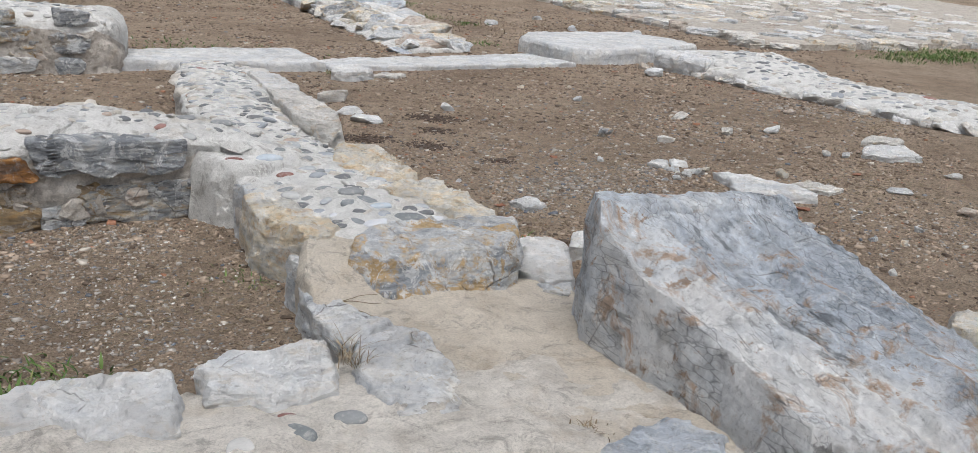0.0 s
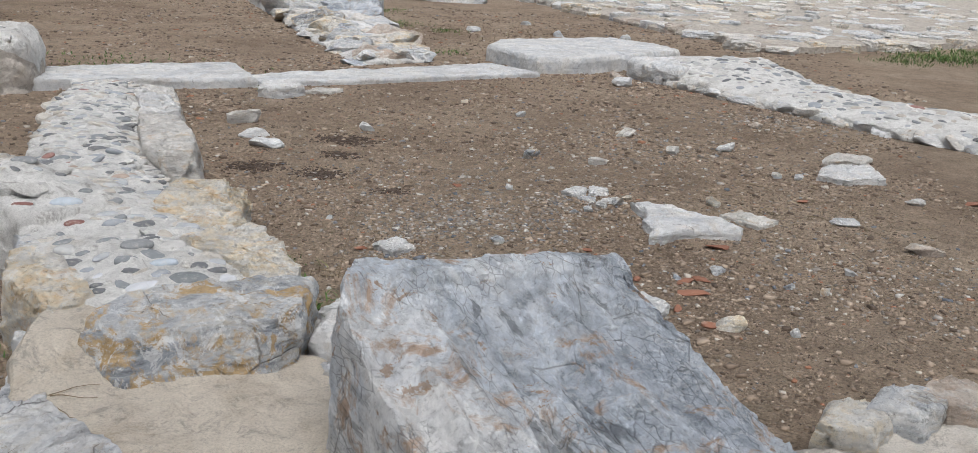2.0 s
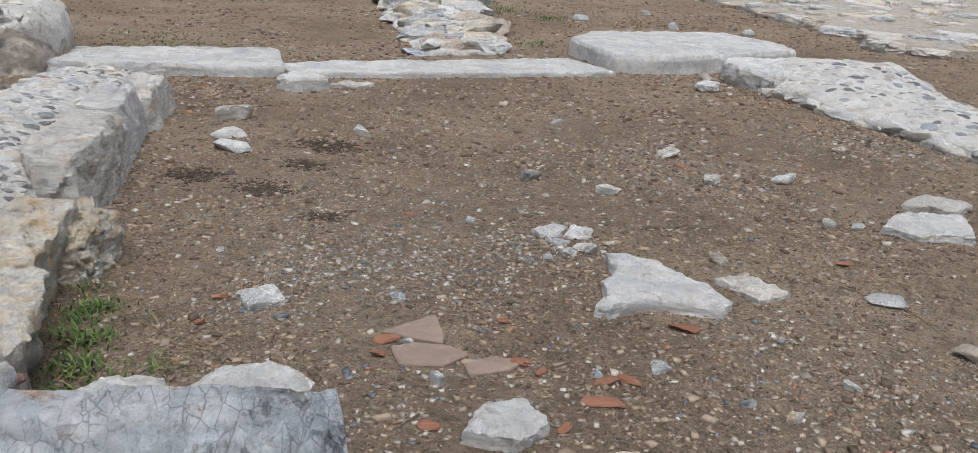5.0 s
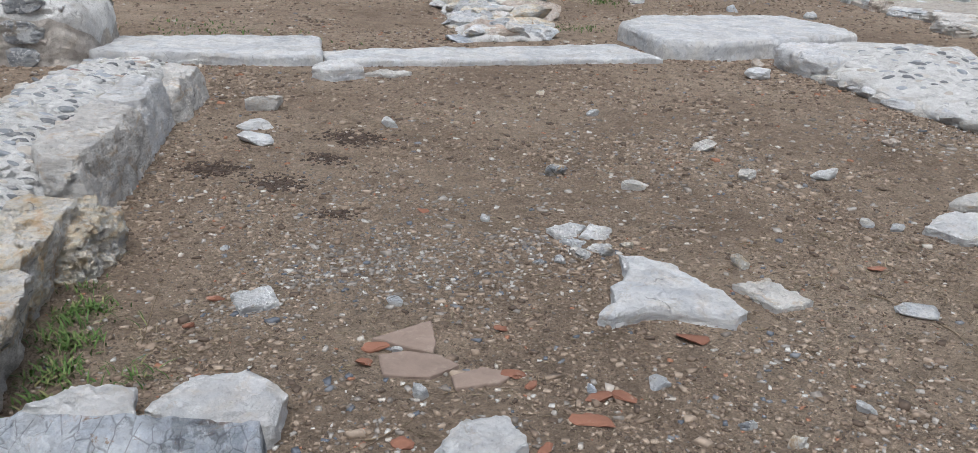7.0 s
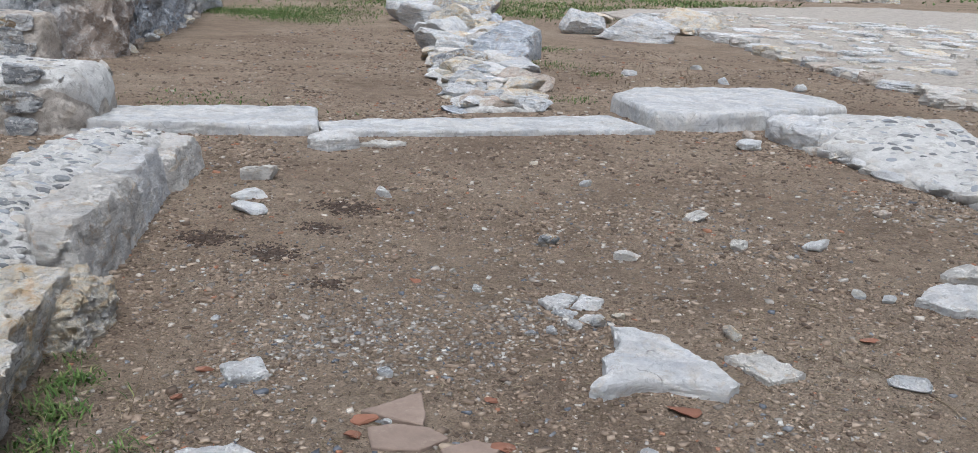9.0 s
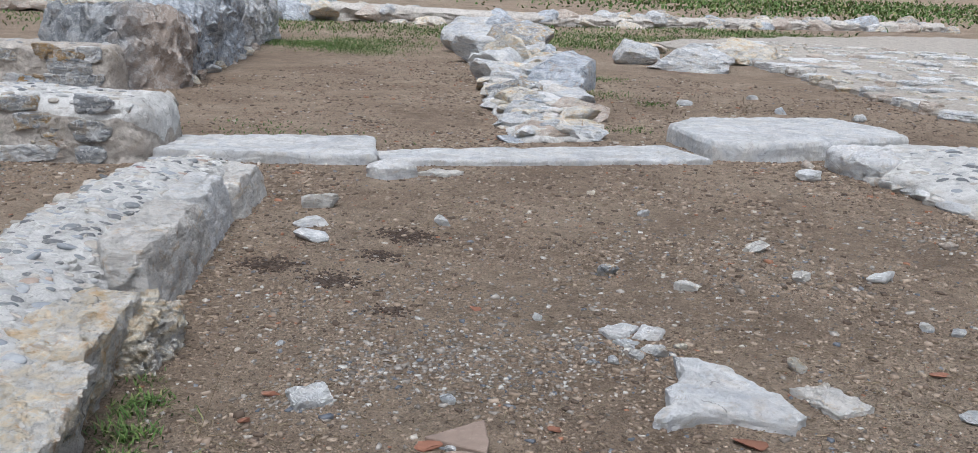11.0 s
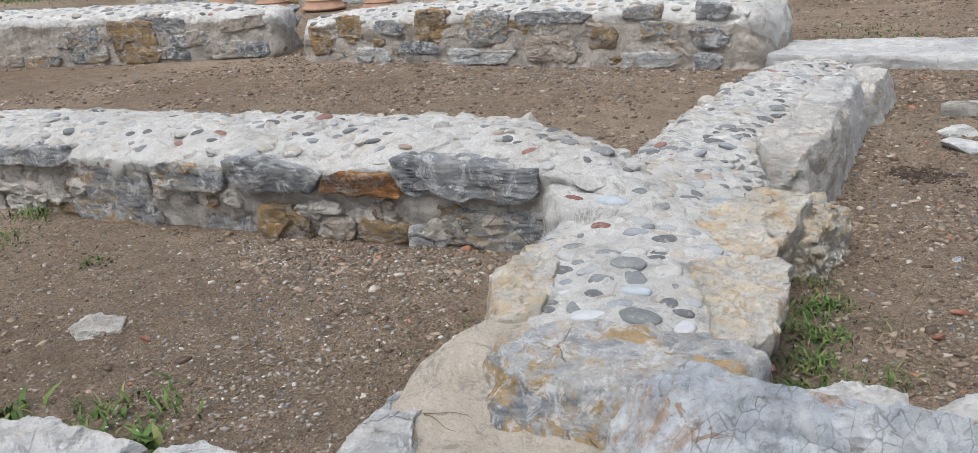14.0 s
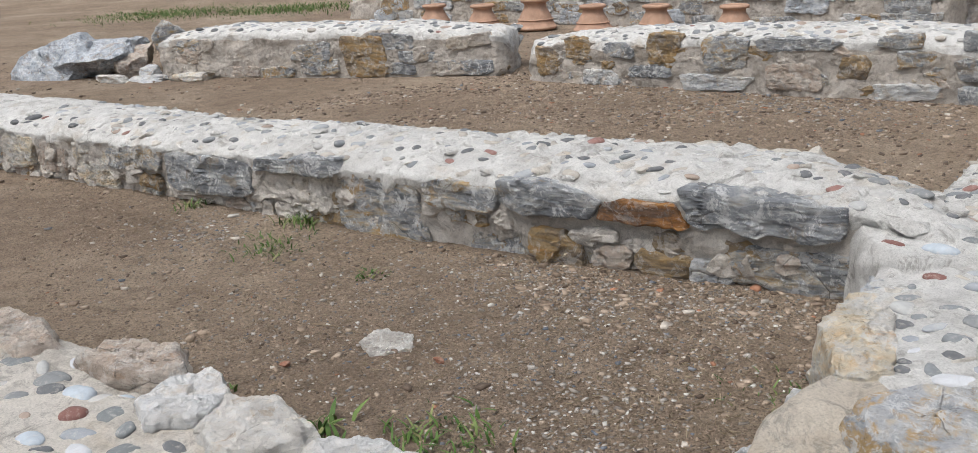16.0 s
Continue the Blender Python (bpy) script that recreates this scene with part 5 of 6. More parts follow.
LOOSE = [(-1.35, 7.9, 0.23, 0.11, PALE_CREAM), (-1.16, 7.45, 0.2, 0.05, BRIGHT), (-0.99, 7.17, 0.22, 0.055, BRIGHT), (-0.41, 7.86, 0.1, 0.06, BRIGHT), (1.56, 8.2, 0.14, 0.06, PALE_CREAM), (1.3, 7.25, 0.13, 0.045, PALE_CREAM), (0.84, 7.31, 0.1, 0.07, STREAK), (2.29, 7.91, 0.15, 0.05, BRIGHT), (1.85, 7.69, 0.11, 0.05, PALE_CREAM), (1.75, 10.9, 0.22, 0.09, BRIGHT), (1.7, 11.5, 0.11, 0.08, PINK),
         (2.65, 6.06, 0.17, 0.03, WHITE), (1.92, 6.3, 0.08, 0.05, CREAM), (1.76, 5.11, 0.09, 0.03, WHITE), (1.36, 6.2, 0.07, 0.04, WHITE), (1.26, 6.14, 0.06, 0.04, WHITE), (1.42, 6.33, 0.05, 0.03, CREAM), (1.18, 6.05, 0.06, 0.03, WHITE), (1.1, 6.0, 0.05, 0.02, STREAK), (0.72, 6.4, 0.07, 0.03, WHITE), (0.86, 5.0, 0.05, 0.02, WHITE), (0.7, 5.35, 0.06, 0.03, WHITE), (2.62, 7.1, 0.06, 0.04, WHITE), (2.48, 7.12, 0.06, 0.04, WHITE), (0.72, 8.8, 0.09, 0.04, WHITE),
         (2.9, 5.6, 0.16, 0.05, PINK), (2.4, 5.2, 0.07, 0.03, WHITE), (2.2, 4.9, 0.06, 0.03, CREAM), (1.05, 4.75, 0.06, 0.05, WHITE), (1.7, 4.45, 0.11, 0.05, CREAM), (1.95, 4.4, 0.05, 0.03, WHITE), (-0.2, 5.6, 0.035, 0.02, WHITE), (2.7, 8.9, 0.1, 0.05, PINK), (0.2, 9.3, 0.08, 0.03, CREAM), (3.2, 6.6, 0.1, 0.04, WHITE), (1.55, 5.0, 0.04, 0.02, BLUE), (2.05, 4.95, 0.05, 0.02, DARK), (1.15, 12.9, 0.12, 0.08, WHITE), (2.1, 15.6, 0.16, 0.08, WHITE), (1.1, 15.8, 0.18, 0.1, BLUE), (-0.2, 15.9, 0.2, 0.08, WHITE), (0.6, 17.3, 0.2, 0.07, WHITE)]
for k, (x, y, w, h, mat) in enumerate(LOOSE):
    r = random.Random(1000 + k)
    me = rock_mesh(1000 + k, (w * 0.56, w * r.uniform(0.32, 0.46), h * 0.9), mat, 3, 7, 0.1)
    tagged(piece("loose_stone", me, None, pose(x, y, ground_z(x, y) + h * 0.32, r.gauss(0, 5), r.gauss(0, 5), r.uniform(-30, 40))),
           "small %s stone lying loose on bare earth" % {"white_limestone": "white limestone", "bright_limestone": "white limestone", "cream_limestone": "cream limestone", "pale_cream_limestone": "pale cream limestone", "pinkish_limestone": "pinkish", "streaked_grey_ochre_stone": "grey and ochre", "blue_grey_schist": "blue-grey", "dark_grey_schist": "dark grey"}[mat.name], "stone", "loose stones on the earth")


# ---- broken tiles ----
def tile(outline, height, material, label, seed):
    ob = loose_stone("tile_fragment", outline, height, material, label, "tile", 0.07, seed, 0.003, 0.055, "broken tiles")
    return ob


tile([(0.75, 5.04), (0.89, 5.26), (0.97, 5.1), (0.99, 5.02)], 0.018, TILE, "broken flat clay tile, dusty pink", 1.0)
tile([(0.82, 4.94), (0.9, 5.0), (1.02, 5.02), (1.1, 4.98), (1.04, 4.86), (0.89, 4.82)], 0.016, TILE, "broken rounded clay tile, dusty pink", 2.0)
tile([(1.1, 4.9), (1.18, 5.0), (1.3, 5.01), (1.26, 4.92), (1.14, 4.83)], 0.012, TILE, "broken clay tile half sunk in soil", 3.0)
for k, (x, y, a, turn) in enumerate([(0.79, 4.99, 0.05, 20), (0.8, 4.88, 0.045, 60), (1.29, 5.0, 0.05, 20), (1.36, 4.95, 0.03, 70), (1.82, 5.5, 0.07, 10), (1.6, 4.97, 0.06, 40), (1.67, 4.99, 0.05, 0), (1.59, 4.8, 0.08, -20), (1.11, 4.47, 0.04, 10), (0.05, 5.14, 0.04, 20), (1.15, 5.3, 0.035, 50),
                                    (2.95, 4.9, 0.07, 10), (3.1, 4.8, 0.06, 50), (3.6, 6.7, 0.08, 20), (1.62, 4.45, 0.04, 0), (2.5, 6.5, 0.05, 30), (1.5, 4.6, 0.035, 90), (0.4, 6.4, 0.03, 10), (0.1, 4.9, 0.025, 40), (-2.2, 2.4, 0.03, 0), (-1.9, 2.9, 0.025, 60)]):
    r = random.Random(1200 + k)
    me = rock_mesh(1200 + k, (a * 0.9, a * 0.6, 0.013), BRICK, 3, 6, 0.12)
    tagged(piece("tile_fragment", me, None, pose(x, y, ground_z(x, y) + 0.008, r.gauss(0, 6), r.gauss(0, 6), turn)), "small orange-red broken tile chip in soil", "tile", "broken tiles")


# ---- wall ends ----
def end_stones(wall, a, b, top, out, seed, kinds):
    """Rough stones closing the end of a wall between two plan points, pushed outwards."""
    r = random.Random(seed)
    a, b = Vector((*a, 0)), Vector((*b, 0))
    d = (b - a).normalized()
    n = Vector((d.y, -d.x, 0)) * out
    z = 0.03
    k = 0
    while z < top - 0.05:
        h, x = r.uniform(0.14, 0.22), -0.02
        h = min(h, top - z + 0.03)
        while x < (b - a).length:
            w = r.uniform(0.2, 0.42)
            p = a + d * (x + w / 2) + n * r.uniform(-0.03, 0.01)
            me = rock_mesh(seed * 50 + k, (w * 0.62, 0.1, h * 0.66), kinds[k % len(kinds)], 3, 9, 0.07)
            piece("end_stone", me, wall, pose(p.x, p.y, z + h / 2, 0, 0, math.degrees(math.atan2(d.y, d.x)) + r.gauss(0, 6)))
            x += w
            k += 1
        z += h


end_stones(wall_back, (-3.5, 8.46), (-3.76, 9.3), 0.52, 1, 61, (STREAK, WHITE, BLUE, MORTAR_FACE, WHITE))
end_stones(wall_back, (-7.36, 6.6), (-7.62, 7.14), 0.4, -1, 62, (OCHRE, STREAK, WHITE))
end_stones(wall_back_far, (-8.05, 6.45), (-8.58, 6.93), 0.48, 1, 63, (OCHRE, STREAK, DARK))

# ---- clay jars ----
def jar():
    profile = [(0.0, 0.0), (0.2, 0.0), (0.34, 0.03), (0.36, 0.06), (0.35, 0.08), (0.33, 0.09), (0.3, 0.16), (0.26, 0.27), (0.22, 0.36), (0.19, 0.42), (0.18, 0.46), (0.185, 0.5), (0.2, 0.52)]
    rim = [(0.2, 0.52), (0.235, 0.53), (0.24, 0.56), (0.235, 0.585), (0.205, 0.6), (0.18, 0.6), (0.165, 0.57), (0.16, 0.4)]

    def turned(points, n=40):
        v, f = [], []
        for rad, z in points:
            v += [(rad * math.cos(math.tau * i / n), rad * math.sin(math.tau * i / n), z) for i in range(n)]
        for k in range(len(points) - 1):
            for i in range(n):
                j = (i + 1) % n
                f.append((k * n + i, k * n + j, (k + 1) * n + j, (k + 1) * n + i))
        return v, f

    top = new("storage_jar")
    tagged(top, "terracotta storage jar with flared rim set before a wall", "jar", "row of clay jars")
    v, f = turned(profile)
    piece("body", mesh_from("jar_body", v, f, CLAY), top)
    v, f = turned(rim)
    piece("rim", mesh_from("jar_rim", v, f, CLAY), top)
    v, f = turned([(0.285, 0.195), (0.3, 0.2), (0.3, 0.215), (0.275, 0.225)])
    piece("ridge", mesh_from("jar_ridge", v, f, CLAY), top)
    return top


first = jar()
first.matrix_basis = pose(-11.62, 9.02, 0.05) @ Matrix.Diagonal((0.9, 0.9, 0.8, 1))
for x, y, turn in [(-13.4, 8.18, 20), (-12.52, 8.6, 70), (-10.72, 9.45, 130), (-9.83, 9.9, 40), (-8.8, 10.38, 200)]:
    copy_thing(first, pose(x, y, 0.05, 0, 0, turn) @ Matrix.Diagonal((0.9, 0.9, 0.8, 1)))


# ---- gravel, crushed stone, weeds and twigs ----
def scatter(name, label, spots, material, seed):
    """Many small broken stones in one mesh. spots: rows of x, y, half-size."""
    base = np.array([(x, y, z) for z in (-0.8, 0.8) for x, y in ((-1, -0.7), (0.9, -0.8), (0.8, 0.9), (-0.8, 0.8))]) * 0.85
    face = np.array([(0, 2, 1), (0, 3, 2), (4, 5, 6), (4, 6, 7), (0, 1, 5), (0, 5, 4), (1, 2, 6), (1, 6, 5), (2, 3, 7), (2, 7, 6), (3, 0, 4), (3, 4, 7)])
    g = np.random.default_rng(seed)
    n = len(spots)
    spots = np.asarray(spots)
    jag = base[None] * (1 + 0.5 * g.uniform(-1, 1, (n, len(base), 3)))
    size = spots[:, 2][:, None] * np.stack([g.uniform(0.8, 1.5, n), g.uniform(0.6, 1.0, n), g.uniform(0.4, 0.75, n)], 1)
    p = jag * size[:, None, :]
    a = g.uniform(0, math.tau, n)
    c, s = np.cos(a)[:, None], np.sin(a)[:, None]
    x, y = p[..., 0] * c - p[..., 1] * s, p[..., 0] * s + p[..., 1] * c
    z0 = np.array([ground_z(q[0], q[1]) for q in spots])
    verts = np.stack([x + spots[:, 0:1], y + spots[:, 1:2], p[..., 2] + z0[:, None] + 0.2 * size[:, 2:3]], -1).reshape(-1, 3)
    faces = (face[None] + (np.arange(n) * len(base))[:, None, None]).reshape(-1, 3)
    me = bpy.data.meshes.new(name)
    me.vertices.add(len(verts))
    me.vertices.foreach_set("co", verts.ravel())
    me.loops.add(faces.size)
    me.loops.foreach_set("vertex_index", faces.ravel())
    me.polygons.add(len(faces))
    me.polygons.foreach_set("loop_start", np.arange(0, faces.size, 3))
    me.materials.append(material)
    me.update(calc_edges=True)
    return tagged(piece(name, me), label, "gravel", kind="stuff")


g = np.random.default_rng(9)


def clear_of_walls(x, y):
    return not any(lo[0] < x < hi[0] and lo[1] < y < hi[1] and inside(x, y, o) for o, lo, hi in FOOTPRINTS)


def footprint(ribbon):
    n = int(ribbon.length / 0.4)
    rows = [ribbon.section(ribbon.length * k / n) for k in range(n + 1)]
    return [(r[0], r[1]) for r in rows] + [(r[2], r[3]) for r in reversed(rows)]


FOOTPRINTS = []
for r in (MIDDLE, LEFT, NEAR, RIGHT, BACK):
    o = footprint(r)
    FOOTPRINTS.append((o, (min(p[0] for p in o), min(p[1] for p in o)), (max(p[0] for p in o), max(p[1] for p in o))))
spots = []
for x0, x1, y0, y1, n, small in ((-1.5, 3.6, 3.6, 7.5, 54000, 0.0053), (-3.0, 3.8, 7.5, 12.0, 36000, 0.0077), (-6.0, -0.4, 1.6, 4.8, 19000, 0.0046), (-8.0, -1.5, 3.5, 9.0, 26000, 0.009), (-7.0, 5.0, 10.0, 20.0, 36000, 0.0115), (-15.0, -6.0, 1.0, 12.0, 6000, 0.013)):
    x, y = g.uniform(x0, x1, n), g.uniform(y0, y1, n)
    size = 0.88 * small * np.exp(g.normal(0, 0.58, n))
    for a, b, c in zip(x, y, size):
        if noise.noise(Vector((a * 1.1, b * 1.1, 4))) + 0.5 * noise.noise(Vector((a * 3.3, b * 3.3, 8))) > g.uniform(-0.55, 0.4) and clear_of_walls(a, b):
            spots.append((a, b, min(c, 0.024)))
scatter("gravel", "mixed brown and pale gravel scattered over earth", spots, GRAVEL, 3)
spots = []
for x, y, wide, n, size in ((0.6, 5.75, 0.34, 1000, 0.0072), (0.27, 5.5, 0.2, 250, 0.008), (1.05, 6.15, 0.16, 160, 0.009), (-2.6, 3.55, 0.18, 420, 0.0045), (-2.15, 3.74, 0.22, 520, 0.0045), (-1.44, 3.4, 0.4, 700, 0.0055), (-1.15, 3.05, 0.3, 500, 0.0055), (-1.9, 3.0, 0.7, 1200, 0.0055), (-3.0, 2.7, 0.7, 900, 0.0055), (-2.2, 3.9, 0.5, 700, 0.0055), (-4.2, 2.5, 0.25, 300, 0.007), (-1.75, 4.1, 0.2, 350, 0.006), (0.2, 5.1, 0.15, 120, 0.008),
                             (1.5, 8.2, 0.7, 500, 0.009), (2.9, 9.2, 0.5, 500, 0.01), (-5.5, 7.0, 0.8, 700, 0.009), (-4.5, 7.6, 0.6, 500, 0.009), (0.9, 4.5, 0.5, 500, 0.008), (2.6, 5.2, 0.6, 600, 0.008), (0.0, 6.3, 0.6, 700, 0.008), (1.3, 7.2, 0.9, 800, 0.008)):
    for a, b in zip(g.normal(x, wide, n), g.normal(y, wide * 0.7, n)):
        if clear_of_walls(a, b):
            spots.append((a, b, size * math.exp(g.normal(0, 0.35))))
scatter("crushed_stone", "patches of crushed grey and white stone chips", spots, CRUSHED, 4)


spots = []
for x, y, wide, n in ((-0.92, 6.58, 0.085, 420), (-0.44, 6.5, 0.08, 380), (-0.5, 7.52, 0.1, 460), (-0.44, 7.03, 0.06, 200), (0.03, 6.19, 0.05, 120)):
    spots += [(a, b, 0.0075 * math.exp(g.normal(0, 0.35))) for a, b in zip(g.normal(x, wide, n), g.normal(y, wide * 0.8, n))]
scatter("crumbled_soil", "small patches of dark crumbled soil", spots, DARK_SOIL, 5)


def litter(name, label, areas, material, seed):
    """Thin dry stalks lying flat on the earth, in one mesh. areas: x, y, spread, count, length."""
    r = random.Random(seed)
    verts, faces = [], []
    for x, y, spread, count, length in areas:
        for _ in range(count):
            px, py = r.gauss(x, spread), r.gauss(y, spread * 0.7)
            a, l, w = r.uniform(0, math.tau), length * r.uniform(0.4, 1.3), r.uniform(0.0008, 0.002)
            d = Vector((math.cos(a), math.sin(a), r.gauss(0, 0.08))) * l / 2
            c = Vector((px, py, ground_z(px, py) + w * 2 + abs(d.z)))
            side = Vector((-math.sin(a), math.cos(a), 0)) * w
            up = Vector((0, 0, 1.6 * w))
            k = len(verts)
            for e in (c - d, c + d * 0.2 + side * 3, c + d):
                verts += [e - side, e + side, e + up]
            for j in (0, 3):
                faces += [(k + j, k + j + 1, k + j + 4, k + j + 3), (k + j + 1, k + j + 2, k + j + 5, k + j + 4), (k + j + 2, k + j, k + j + 3, k + j + 5)]
    return tagged(piece(name, mesh_from(name, verts, faces, material)), label, "straw", kind="stuff")


litter("straw", "dry straw and stalks littering the earth", [(0.3, 4.9, 0.5, 260, 0.035), (1.6, 5.4, 1.0, 500, 0.035), (2.5, 6.3, 0.7, 420, 0.045), (0.5, 6.5, 1.0, 420, 0.035), (-1.2, 3.4, 0.35, 420, 0.03), (-2.3, 2.9, 0.7, 380, 0.03), (-3.5, 2.6, 0.8, 260, 0.035), (1.2, 8.2, 1.1, 420, 0.045), (-0.6, 8.0, 0.6, 200, 0.045), (3.0, 8.6, 0.6, 260, 0.05), (-5, 6.5, 1.3, 300, 0.05), (0.3, 14.5, 1.2, 260, 0.08)], STRAW, 26)


def blades(name, label, clumps, material, seed, category="grass"):
    """Bent blades in one mesh. clumps: x, y, spread, count, length, width."""
    r = random.Random(seed)
    verts, faces = [], []
    for x, y, spread, count, length, width, *base in clumps:
        for _ in range(count):
            bx, by = r.gauss(x, spread), r.gauss(y, spread)
            a, l, w = r.uniform(0, math.tau), length * r.uniform(0.5, 1.25), width * r.uniform(0.6, 1.3)
            lean = r.uniform(0.4, 1.5) * l
            z = base[0] if base else ground_z(bx, by) - 0.004
            side = Vector((-math.sin(a), math.cos(a), 0)) * w
            start = len(verts)
            for f, k in ((0, 0.7), (0.4, 1.0), (0.75, 0.7), (1.0, 0.05)):
                c = Vector((bx + math.cos(a) * lean * f * f, by + math.sin(a) * lean * f * f, z + l * (f - 0.25 * f * f * lean / l)))
                verts += [c - side * k, c + side * k]
            faces += [(start + 2 * i, start + 2 * i + 1, start + 2 * i + 3, start + 2 * i + 2) for i in range(3)]
    return tagged(piece(name, mesh_from(name, verts, faces, material)), label, category, kind="stuff")


blades("grass", "fresh green weeds growing along the wall foot", [(-0.33, 4.88, 0.05, 150, 0.035, 0.004), (-0.2, 4.64, 0.055, 150, 0.04, 0.004), (-0.46, 5.04, 0.04, 60, 0.03, 0.003), (-0.08, 4.44, 0.055, 140, 0.04, 0.004), (0.04, 4.27, 0.05, 70, 0.04, 0.005), (0.17, 4.5, 0.05, 40, 0.05, 0.003), (-0.3, 4.74, 0.09, 90, 0.05, 0.003),
        (0.2, 4.18, 0.05, 60, 0.09, 0.0035)], GRASS, 21)
blades("grass", "green weeds and broad leaves beside the near wall", [(-1.65, 2.37, 0.04, 26, 0.07, 0.008), (-1.4, 2.57, 0.07, 60, 0.06, 0.005), (-1.33, 2.72, 0.08, 60, 0.05, 0.005), (-1.15, 2.64, 0.03, 16, 0.08, 0.012), (-1.02, 3.7, 0.1, 60, 0.03, 0.003), (-2.1, 2.12, 0.05, 20, 0.05, 0.006), (-1.12, 2.5, 0.04, 30, 0.05, 0.007), (-2.62, 1.92, 0.04, 30, 0.05, 0.004)], GRASS, 22)
blades("grass", "thin green weeds at the wall base", [(-3.62, 2.76, 0.1, 130, 0.045, 0.004), (-2.96, 3.02, 0.04, 30, 0.04, 0.006), (-3.95, 3.0, 0.06, 70, 0.07, 0.004), (-4.7, 2.55, 0.05, 40, 0.06, 0.004), (-3.45, 9.0, 0.12, 100, 0.07, 0.006), (-1.65, 9.3, 0.03, 10, 0.05, 0.004), (-2.7, 9.9, 0.4, 60, 0.05, 0.006), (-3.5, 10.4, 0.4, 160, 0.05, 0.007)], GRASS, 23)
blades("far_grass", "bright green grass patches among distant ruins", [(-10.2, 21.6, 0.6, 2200, 0.055, 0.007), (-8.6, 21.4, 0.7, 2400, 0.055, 0.007), (-9.2, 23.5, 0.9, 1800, 0.06, 0.009), (-7.8, 20.6, 0.5, 600, 0.05, 0.007), (-9, 30, 2.0, 3000, 0.08, 0.014), (-5.0, 28, 1.3, 1800, 0.08, 0.012), (-4.5, 33, 1.6, 1800, 0.08, 0.015), (-1.6, 16.2, 0.3, 240, 0.05, 0.006), (-0.6, 15.6, 0.15, 100, 0.05, 0.006), (-2.2, 18.6, 0.3, 260, 0.05, 0.008),
        (-2, 41, 2.5, 2400, 0.1, 0.02), (-0.3, 12.9, 0.15, 90, 0.05, 0.005), (6.8, 15.6, 0.35, 900, 0.07, 0.006), (7.8, 16.4, 0.35, 800, 0.07, 0.006), (6.0, 14.9, 0.25, 350, 0.06, 0.005), (-22.5, 5.6, 0.9, 1800, 0.08, 0.009), (-20.5, 7.9, 0.8, 1600, 0.08, 0.009), (8, 90, 9, 2600, 0.3, 0.08), (-6, 80, 9, 2600, 0.3, 0.08), (22, 75, 7, 2600, 0.3, 0.08), (-16, 28, 2.5, 2400, 0.1, 0.015), (-24, 21, 3, 2400, 0.12, 0.02), (-13, 40, 4, 2400, 0.12, 0.03)], GRASS, 24)
blades("dry_grass", "dry wisps of straw and dead weed", [(-0.39, 2.69, 0.02, 40, 0.07, 0.0016, 0.2), (-0.43, 2.78, 0.015, 14, 0.1, 0.0016, 0.18), (0.32, 2.4, 0.025, 40, 0.025, 0.002, 0.19), (0.9, 10.9, 0.6, 40, 0.06, 0.003), (2.9, 6.0, 0.3, 60, 0.04, 0.002), (2.4, 6.3, 0.2, 40, 0.04, 0.002), (0.05, 4.7, 0.15, 50, 0.05, 0.002), (0.3, 15.5, 0.9, 160, 0.1, 0.006), (-1.2, 3.5, 0.2, 80, 0.03, 0.002), (3.4, 9.4, 0.4, 60, 0.06, 0.003), (0.95, 5.5, 0.2, 50, 0.03, 0.002)], STRAW, 25)


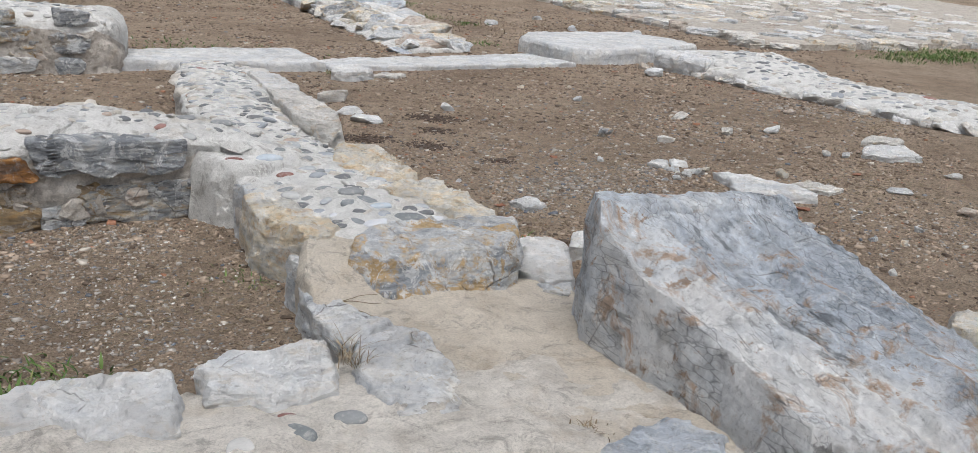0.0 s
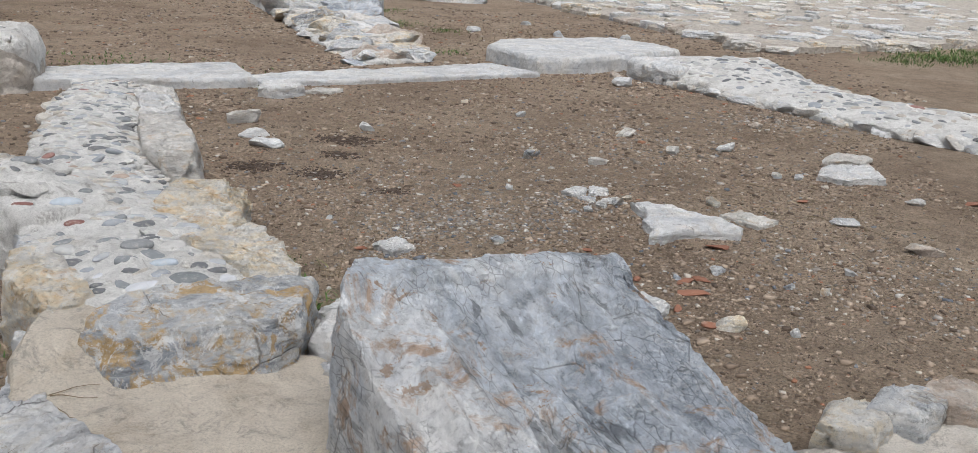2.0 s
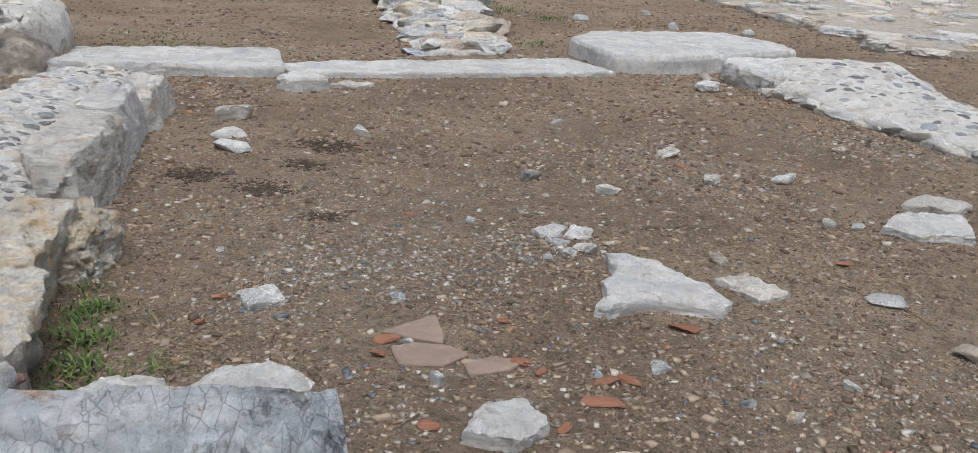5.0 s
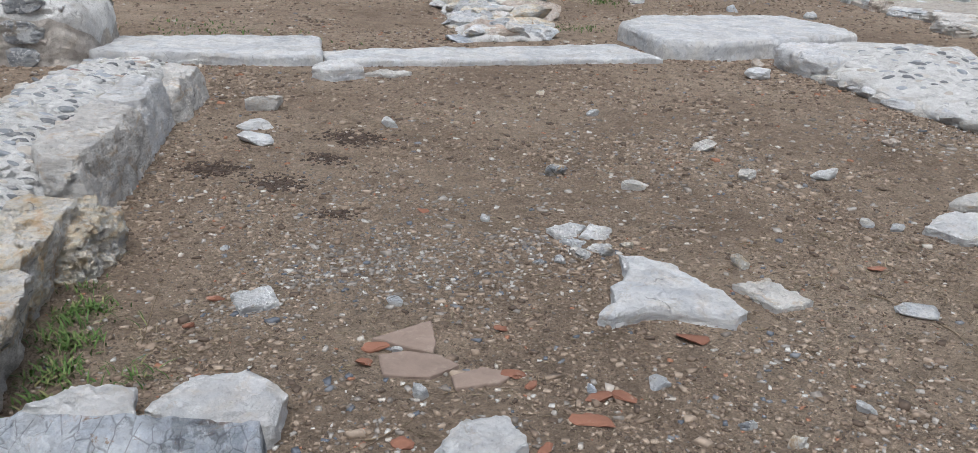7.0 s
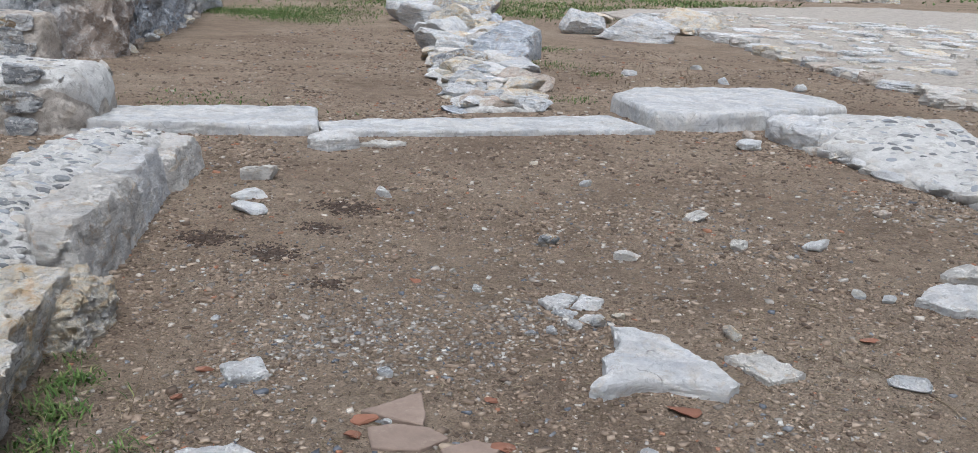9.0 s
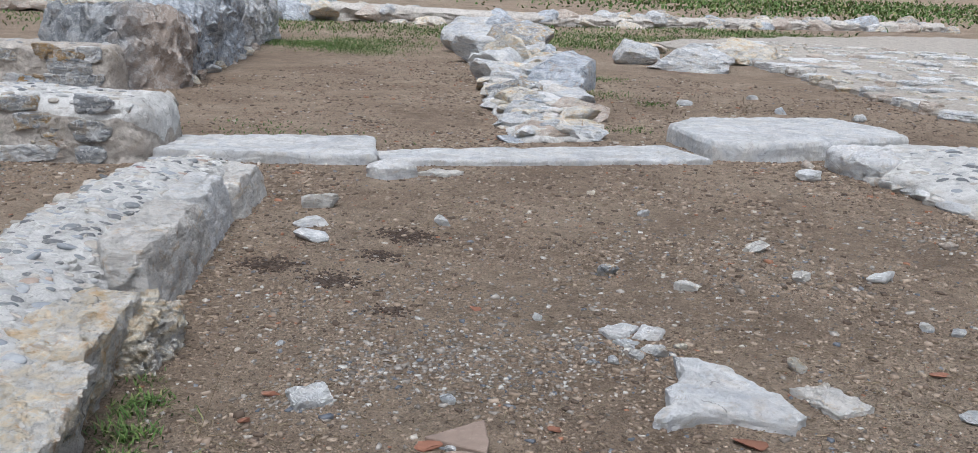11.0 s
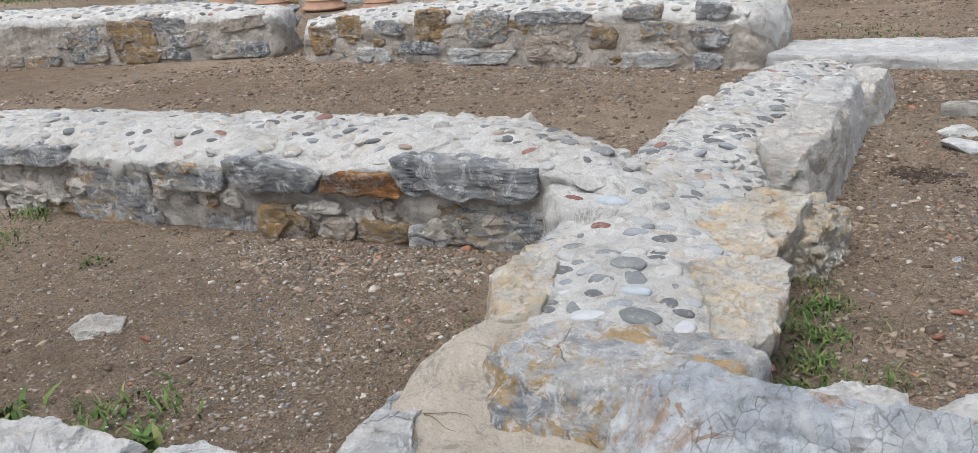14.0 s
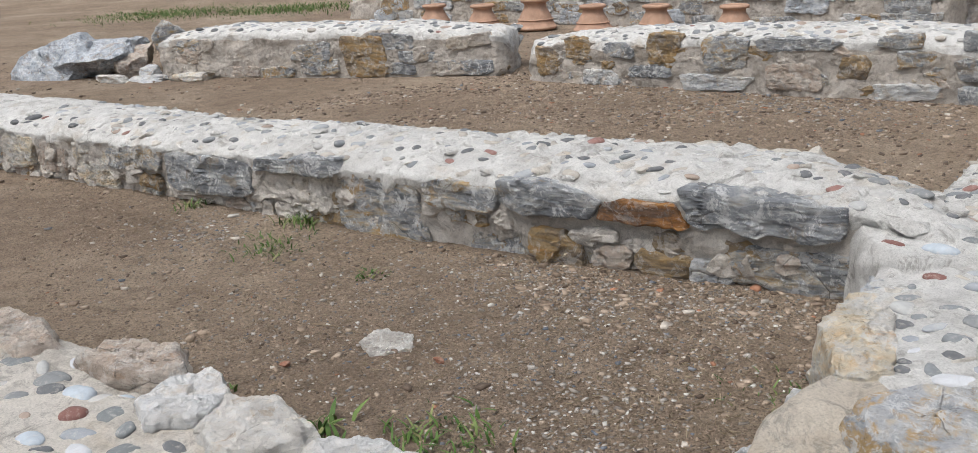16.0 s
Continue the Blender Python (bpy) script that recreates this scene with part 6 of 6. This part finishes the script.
def twig(x, y, length, turn, thick=0.003, z=None, label="thin dry twig lying on the earth", rise=0.0):
    r = random.Random(int(abs(x * 991 + y * 37)))
    pts, a, p = [], math.radians(turn), Vector((x, y, (ground_z(x, y) if z is None else z) + thick))
    for k in range(9):
        pts.append(p.copy())
        a += r.gauss(0, 0.25)
        p += Vector((math.cos(a), math.sin(a), rise * (1 if rise > 0.6 else r.uniform(-0.3, 1)))) * (length / 8)
        if z is None and rise == 0:
            p.z = ground_z(p.x, p.y) + thick + 0.004 * r.random()
    verts, faces = [], []
    for k, q in enumerate(pts):
        w = thick * (1 - 0.6 * k / 8)
        d = (pts[min(k + 1, 8)] - pts[max(k - 1, 0)]).normalized()
        u = d.cross(Vector((0.3, 0.2, 1))).normalized()
        v = d.cross(u)
        verts += [q + u * w, q + v * w, q - u * w, q - v * w]
    for k in range(8):
        for i in range(4):
            j = (i + 1) % 4
            faces.append((4 * k + i, 4 * k + j, 4 * k + 4 + j, 4 * k + 4 + i))
    faces += [(3, 2, 1, 0), (32, 33, 34, 35)]
    tagged(piece("twig", mesh_from("twig", verts, faces, STRAW)), label, "twig", "scattered twigs")


for x, y, l, turn in [(-0.05, 4.75, 0.3, 10), (0.02, 4.72, 0.22, 40), (-0.1, 4.83, 0.15, -20), (-2.55, 2.62, 0.28, 30), (-1.15, 2.85, 0.12, 60), (2.45, 6.2, 0.3, -40), (2.2, 6.9, 0.2, -10), (2.5, 6.4, 0.18, 80), (2.7, 6.0, 0.25, -60), (1.0, 4.45, 0.2, 15), (0.65, 7.0, 0.15, -5), (-1.28, 4.38, 0.16, 70), (1.9, 6.6, 0.2, -20), (2.9, 5.4, 0.2, 100), (-1.9, 7.0, 0.25, 200), (-1.8, 8.0, 0.2, 30)]:
    twig(x, y, l, turn)
for x, y, l, turn in [(-0.55, 3.2, 0.2, 5), (-0.5, 3.18, 0.16, -35), (-0.5, 3.22, 0.14, 40)]:
    twig(x, y, l, turn, 0.0022, 0.19, "thin dark root lying on mortar", 0.05)
twig(0.03, 4.72, 0.16, 80, 0.002, None, "thin dead stem standing in the earth", 2.0)
